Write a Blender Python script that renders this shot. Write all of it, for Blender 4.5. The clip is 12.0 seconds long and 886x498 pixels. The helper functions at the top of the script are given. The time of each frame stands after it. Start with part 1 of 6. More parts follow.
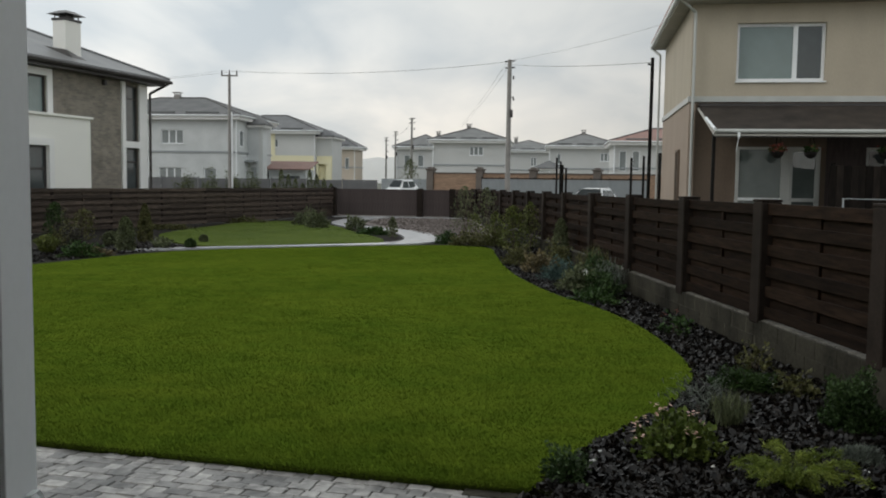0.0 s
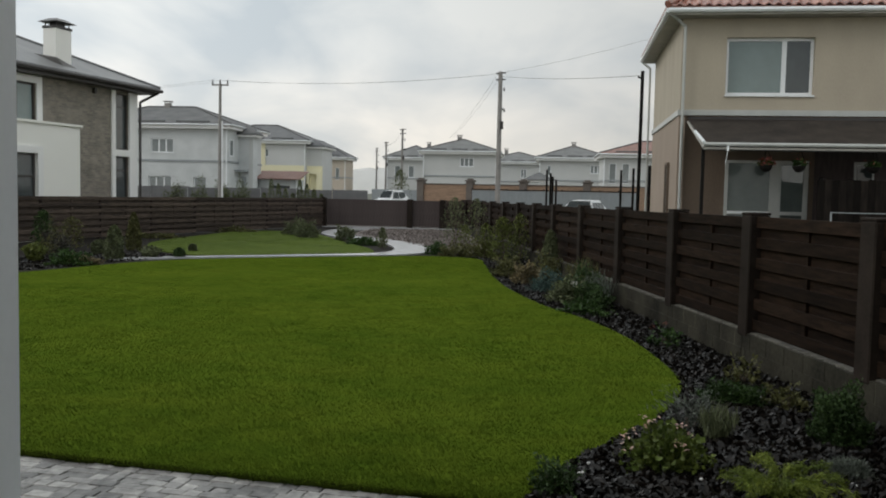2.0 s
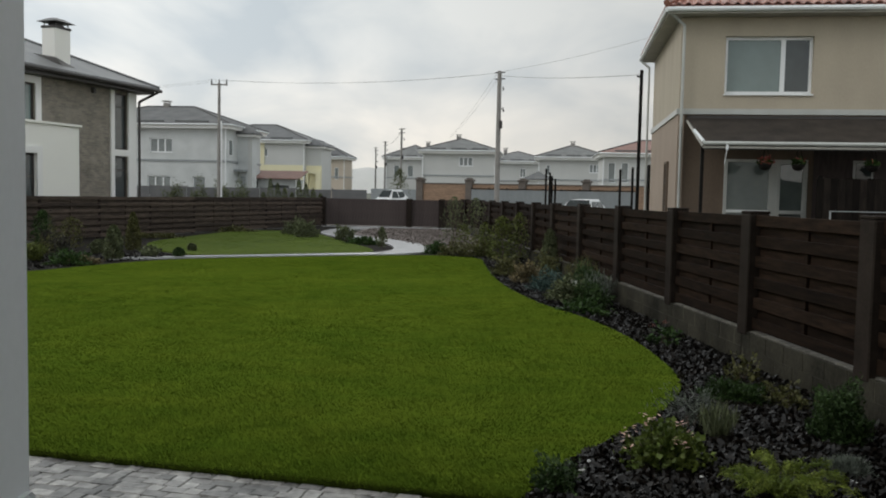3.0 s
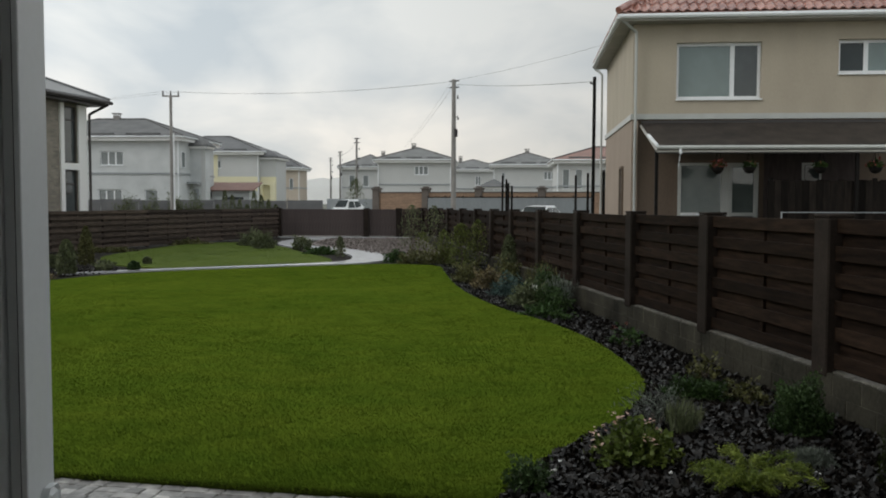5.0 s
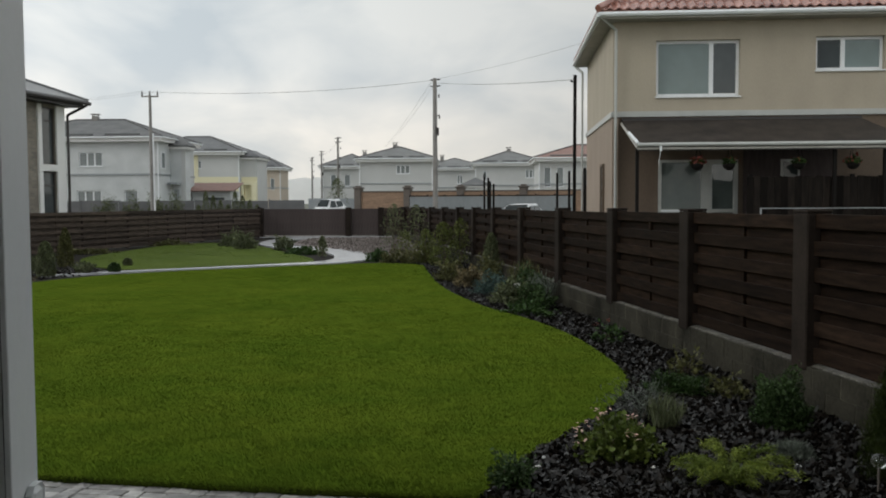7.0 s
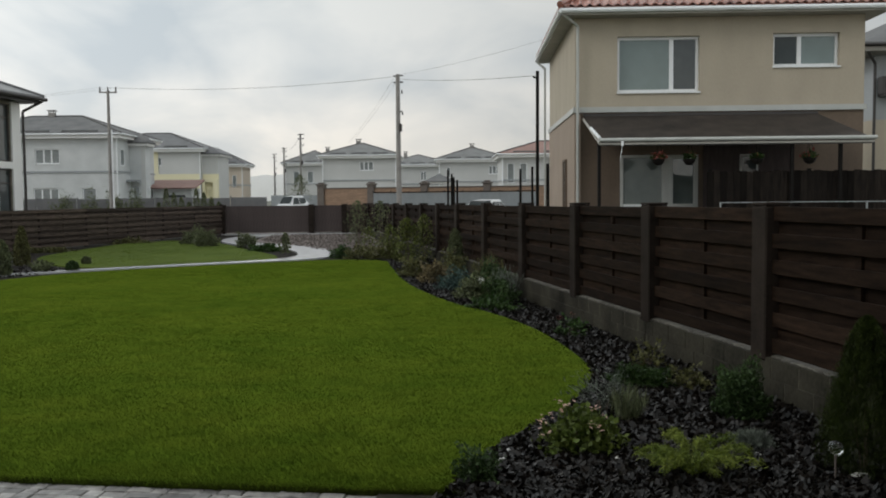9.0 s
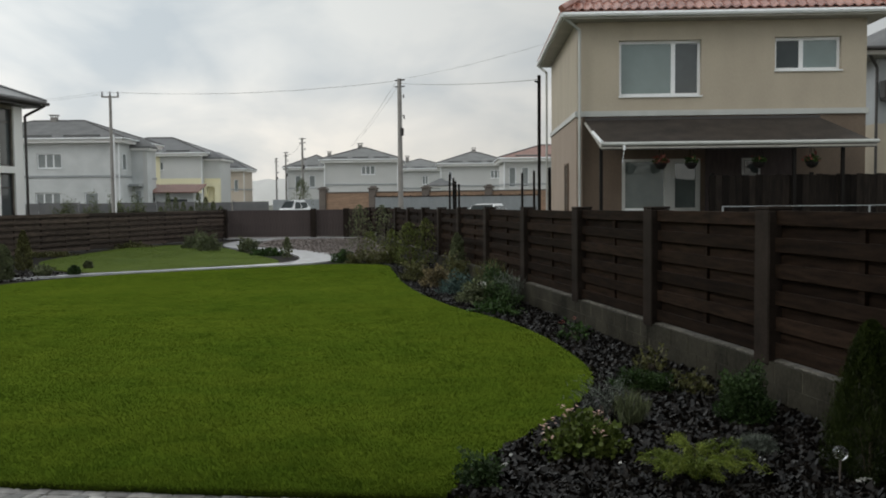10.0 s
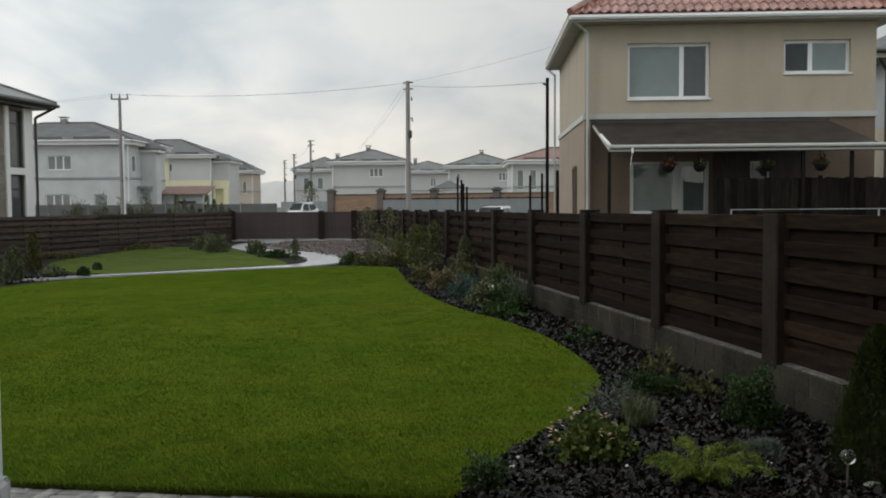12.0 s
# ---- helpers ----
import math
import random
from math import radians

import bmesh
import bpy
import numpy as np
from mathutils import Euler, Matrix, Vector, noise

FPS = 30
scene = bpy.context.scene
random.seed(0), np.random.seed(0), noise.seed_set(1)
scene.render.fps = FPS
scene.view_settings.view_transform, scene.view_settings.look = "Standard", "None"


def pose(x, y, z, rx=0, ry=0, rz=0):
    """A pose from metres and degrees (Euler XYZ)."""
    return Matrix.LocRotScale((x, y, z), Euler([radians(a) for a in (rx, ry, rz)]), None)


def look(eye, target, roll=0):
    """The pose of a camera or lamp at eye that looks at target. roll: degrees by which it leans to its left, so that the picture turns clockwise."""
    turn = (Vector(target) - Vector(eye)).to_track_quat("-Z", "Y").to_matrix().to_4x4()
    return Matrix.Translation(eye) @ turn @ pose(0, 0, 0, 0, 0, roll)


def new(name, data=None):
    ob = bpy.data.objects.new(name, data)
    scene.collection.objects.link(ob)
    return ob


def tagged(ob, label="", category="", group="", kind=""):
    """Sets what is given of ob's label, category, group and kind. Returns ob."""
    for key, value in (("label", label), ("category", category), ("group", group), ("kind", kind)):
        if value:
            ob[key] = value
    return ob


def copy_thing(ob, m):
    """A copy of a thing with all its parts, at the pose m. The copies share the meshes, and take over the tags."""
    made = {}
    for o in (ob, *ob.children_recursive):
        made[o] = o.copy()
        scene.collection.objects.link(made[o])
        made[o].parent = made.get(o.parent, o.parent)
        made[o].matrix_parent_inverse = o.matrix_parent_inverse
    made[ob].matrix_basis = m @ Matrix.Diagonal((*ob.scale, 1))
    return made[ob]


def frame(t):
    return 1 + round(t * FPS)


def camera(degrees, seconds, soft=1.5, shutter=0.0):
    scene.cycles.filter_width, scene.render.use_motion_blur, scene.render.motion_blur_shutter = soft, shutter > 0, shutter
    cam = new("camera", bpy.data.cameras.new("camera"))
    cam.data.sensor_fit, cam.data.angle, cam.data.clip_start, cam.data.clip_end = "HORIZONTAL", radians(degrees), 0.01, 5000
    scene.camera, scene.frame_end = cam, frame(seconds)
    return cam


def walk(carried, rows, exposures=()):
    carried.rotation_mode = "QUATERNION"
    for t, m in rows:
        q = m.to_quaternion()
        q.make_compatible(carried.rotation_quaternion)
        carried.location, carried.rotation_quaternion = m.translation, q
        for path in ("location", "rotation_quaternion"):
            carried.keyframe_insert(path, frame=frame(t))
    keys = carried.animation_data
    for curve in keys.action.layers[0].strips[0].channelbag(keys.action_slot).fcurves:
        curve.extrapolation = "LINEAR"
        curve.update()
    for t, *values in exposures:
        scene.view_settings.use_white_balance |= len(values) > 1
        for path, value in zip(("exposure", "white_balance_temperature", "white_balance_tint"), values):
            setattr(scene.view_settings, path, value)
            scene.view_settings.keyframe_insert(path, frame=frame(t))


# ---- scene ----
cam = camera(54.0, 12.0, soft=1.9)
PATH = [
    (0, pose(0.078, 0.023, 1.742, 85.61, -0.77, 0.00)),
    (0.5, pose(0.082, 0.018, 1.748, 85.88, -0.72, 0.10)),
    (1, pose(0.080, 0.021, 1.742, 86.14, -0.91, 0.08)),
    (1.5, pose(0.080, 0.021, 1.741, 86.10, -0.93, -0.13)),
    (2, pose(0.078, 0.025, 1.741, 86.34, -1.21, -0.64)),
    (2.5, pose(0.083, 0.014, 1.747, 86.19, -0.90, -0.69)),
    (3, pose(0.071, 0.018, 1.734, 86.31, -1.13, -0.70)),
    (3.5, pose(0.034, 0.019, 1.697, 86.61, -1.28, -1.73)),
    (3.7, pose(0.011, 0.036, 1.689, 86.41, -1.12, -2.45)),
    (5.5, pose(-0.004, -0.006, 1.707, 87.06, -0.09, -3.70)),
    (6, pose(-0.004, -0.006, 1.707, 87.00, 0.23, -3.54)),
    (6.5, pose(-0.004, -0.002, 1.702, 86.95, 0.19, -3.69)),
    (7, pose(-0.004, -0.006, 1.699, 86.86, 0.29, -4.82)),
    (7.5, pose(-0.004, -0.007, 1.692, 86.56, 0.38, -6.08)),
    (9.5, pose(0.001, 0.007, 1.680, 86.71, 0.55, -7.22)),
    (10, pose(-0.001, 0.016, 1.681, 86.89, 0.59, -7.09)),
    (10.5, pose(-0.000, -0.000, 1.680, 87.00, 0.60, -7.00)),
    (11, pose(0.003, -0.003, 1.685, 87.11, 0.68, -6.88)),
    (11.5, pose(0.002, 0.000, 1.683, 87.12, 0.53, -6.72)),
    (12, pose(-0.003, -0.002, 1.683, 87.05, 0.46, -6.57)),
]
walk(cam, PATH)

# ---- world and light ----
world = bpy.data.worlds.new("rain_sky")
scene.world = world
world.use_nodes = True
wn = world.node_tree
wn.nodes.clear()


def wnode(kind, **sets):
    n = wn.nodes.new(kind)
    for k, v in sets.items():
        n.inputs[k].default_value = v
    return n


w_out = wnode("ShaderNodeOutputWorld")
w_mix = wnode("ShaderNodeMixShader", Fac=0.95)
w_sky = wn.nodes.new("ShaderNodeTexSky")
w_sky.sky_type, w_sky.sun_disc = "NISHITA", False
w_sky.sun_elevation, w_sky.sun_rotation = radians(33), radians(-106)
w_bg1 = wnode("ShaderNodeBackground", Strength=0.1)
w_bg2 = wnode("ShaderNodeBackground", Strength=1.17)
w_tc = wnode("ShaderNodeTexCoord")
w_sep = wnode("ShaderNodeSeparateXYZ")
w_map = wnode("ShaderNodeMapping")
w_map.inputs["Scale"].default_value = (1.0, 1.0, 2.1)
w_noise = wnode("ShaderNodeTexNoise", Scale=4.6, Detail=8.0, Roughness=0.48, Distortion=0.35)
w_ramp = wn.nodes.new("ShaderNodeValToRGB")
w_ramp.color_ramp.elements[0].position, w_ramp.color_ramp.elements[0].color = 0.38, (0.78, 0.83, 0.865, 1)
w_ramp.color_ramp.elements[1].position, w_ramp.color_ramp.elements[1].color = 0.62, (1.17, 1.15, 1.105, 1)
w_grad = wn.nodes.new("ShaderNodeValToRGB")
cr = w_grad.color_ramp
cr.elements[0].position, cr.elements[0].color = 0.0, (0.70, 0.665, 0.62, 1)
cr.elements[1].position, cr.elements[1].color = 1.0, (0.84, 0.87, 0.88, 1)
for at, col in ((0.06, (0.66, 0.64, 0.61, 1)), (0.15, (0.58, 0.595, 0.60, 1)), (0.32, (0.55, 0.58, 0.59, 1)), (0.6, (0.76, 0.785, 0.795, 1))):
    e = cr.elements.new(at)
    e.color = col
w_mul = wn.nodes.new("ShaderNodeMix")
w_mul.data_type, w_mul.blend_type = "RGBA", "MULTIPLY"
w_mul.inputs["Factor"].default_value = 1.0
L = wn.links.new
L(w_tc.outputs["Generated"], w_map.inputs["Vector"])
L(w_map.outputs["Vector"], w_noise.inputs["Vector"])
L(w_tc.outputs["Generated"], w_sep.inputs["Vector"])
L(w_noise.outputs["Fac"], w_ramp.inputs["Fac"])
L(w_sep.outputs["Z"], w_grad.inputs["Fac"])
w_dot = wn.nodes.new("ShaderNodeVectorMath")
w_dot.operation = "DOT_PRODUCT"
w_dot.inputs[1].default_value = (-0.80, 0.57, 0.18)
w_rng = wnode("ShaderNodeMapRange")
for key, value in (("From Min", -1.0), ("From Max", 1.0), ("To Min", 0.0), ("To Max", 1.0)):
    w_rng.inputs[key].default_value = value
w_lum = wn.nodes.new("ShaderNodeValToRGB")
for e, (at, lum) in zip((w_lum.color_ramp.elements[0], w_lum.color_ramp.elements[1]), ((0.0, 1.15), (1.0, 1.38))):
    e.position, e.color = at, (lum, lum, lum, 1)
for at, lum in ((0.34, 1.10), (0.5, 0.72), (0.64, 0.76)):
    e = w_lum.color_ramp.elements.new(at)
    e.color = (lum, lum, lum, 1)
w_glow = wn.nodes.new("ShaderNodeVectorMath")
w_glow.operation = "SCALE"
L(w_tc.outputs["Generated"], w_dot.inputs[0])
L(w_dot.outputs["Value"], w_rng.inputs["Value"])
L(w_grad.outputs["Color"], w_glow.inputs[0])
L(w_rng.outputs["Result"], w_lum.inputs["Fac"])
L(w_lum.outputs["Color"], w_glow.inputs["Scale"])
L(w_glow.outputs["Vector"], w_mul.inputs[6])
L(w_ramp.outputs["Color"], w_mul.inputs[7])
L(w_mul.outputs[2], w_bg2.inputs["Color"])
L(w_sky.outputs["Color"], w_bg1.inputs["Color"])
L(w_bg1.outputs["Background"], w_mix.inputs[1])
L(w_bg2.outputs["Background"], w_mix.inputs[2])
L(w_mix.outputs["Shader"], w_out.inputs["Surface"])

sun = new("sun", bpy.data.lights.new("sun", "SUN"))
sun.data.energy, sun.data.angle, sun.data.color = 0.75, radians(20), (1.0, 0.98, 0.95)
sun.matrix_world = look((-34, -10, 23), (0, 0, 0))

# ---- materials ----


def material(name, col, col2=None, rough=0.7, metal=0.0, scale=6.0, fine=60.0, bump=0.2, spec=0.5, coat=0.0, rand=0.0,
             stretch=(1, 1, 1), island=False, trans=0.0, dist=0.01, fine_amt=0.35, world_at=False):
    m = bpy.data.materials.new(name)
    m.use_nodes = True
    t = m.node_tree
    b = t.nodes["Principled BSDF"]
    col2 = col2 or tuple(c * 0.72 for c in col)
    tc = t.nodes.new("ShaderNodeTexCoord")
    mp = t.nodes.new("ShaderNodeMapping")
    mp.inputs["Scale"].default_value = stretch
    if world_at:
        place = t.nodes.new("ShaderNodeNewGeometry")
        t.links.new(place.outputs["Position"], mp.inputs["Vector"])
    else:
        t.links.new(tc.outputs["Object"], mp.inputs["Vector"])
    n1 = t.nodes.new("ShaderNodeTexNoise")
    n1.inputs["Scale"].default_value, n1.inputs["Detail"].default_value = scale, 5
    n2 = t.nodes.new("ShaderNodeTexNoise")
    n2.inputs["Scale"].default_value, n2.inputs["Detail"].default_value = fine, 3
    for n in (n1, n2):
        t.links.new(mp.outputs["Vector"], n.inputs["Vector"])
    mixf = t.nodes.new("ShaderNodeMix")
    mixf.inputs["Factor"].default_value = fine_amt
    t.links.new(n1.outputs["Fac"], mixf.inputs["A"])
    t.links.new(n2.outputs["Fac"], mixf.inputs["B"])
    ramp = t.nodes.new("ShaderNodeValToRGB")
    ramp.color_ramp.elements[0].position, ramp.color_ramp.elements[0].color = 0.33, (*col2, 1)
    ramp.color_ramp.elements[1].position, ramp.color_ramp.elements[1].color = 0.67, (*col, 1)
    t.links.new(mixf.outputs["Result"], ramp.inputs["Fac"])
    last = ramp.outputs["Color"]
    if rand:
        hsv = t.nodes.new("ShaderNodeHueSaturation")
        mr = t.nodes.new("ShaderNodeMapRange")
        mr.inputs["To Min"].default_value, mr.inputs["To Max"].default_value = 1 - rand, 1 + rand
        if island:
            gm = t.nodes.new("ShaderNodeNewGeometry")
            t.links.new(gm.outputs["Random Per Island"], mr.inputs["Value"])
        else:
            oi = t.nodes.new("ShaderNodeObjectInfo")
            t.links.new(oi.outputs["Random"], mr.inputs["Value"])
        t.links.new(mr.outputs["Result"], hsv.inputs["Value"])
        t.links.new(last, hsv.inputs["Color"])
        last = hsv.outputs["Color"]
    t.links.new(last, b.inputs["Base Color"])
    b.inputs["Roughness"].default_value, b.inputs["Metallic"].default_value = rough, metal
    b.inputs["Specular IOR Level"].default_value, b.inputs["Coat Weight"].default_value = spec, coat
    b.inputs["Coat Roughness"].default_value = 0.12
    if bump:
        bp = t.nodes.new("ShaderNodeBump")
        bp.inputs["Strength"].default_value, bp.inputs["Distance"].default_value = bump, dist
        t.links.new(mixf.outputs["Result"], bp.inputs["Height"])
        t.links.new(bp.outputs["Normal"], b.inputs["Normal"])
    if trans:
        tr = t.nodes.new("ShaderNodeBsdfTranslucent")
        t.links.new(last, tr.inputs["Color"])
        ms = t.nodes.new("ShaderNodeMixShader")
        ms.inputs["Fac"].default_value = trans
        t.links.new(b.outputs["BSDF"], ms.inputs[1])
        t.links.new(tr.outputs["BSDF"], ms.inputs[2])
        t.links.new(ms.outputs["Shader"], t.nodes["Material Output"].inputs["Surface"])
    return m


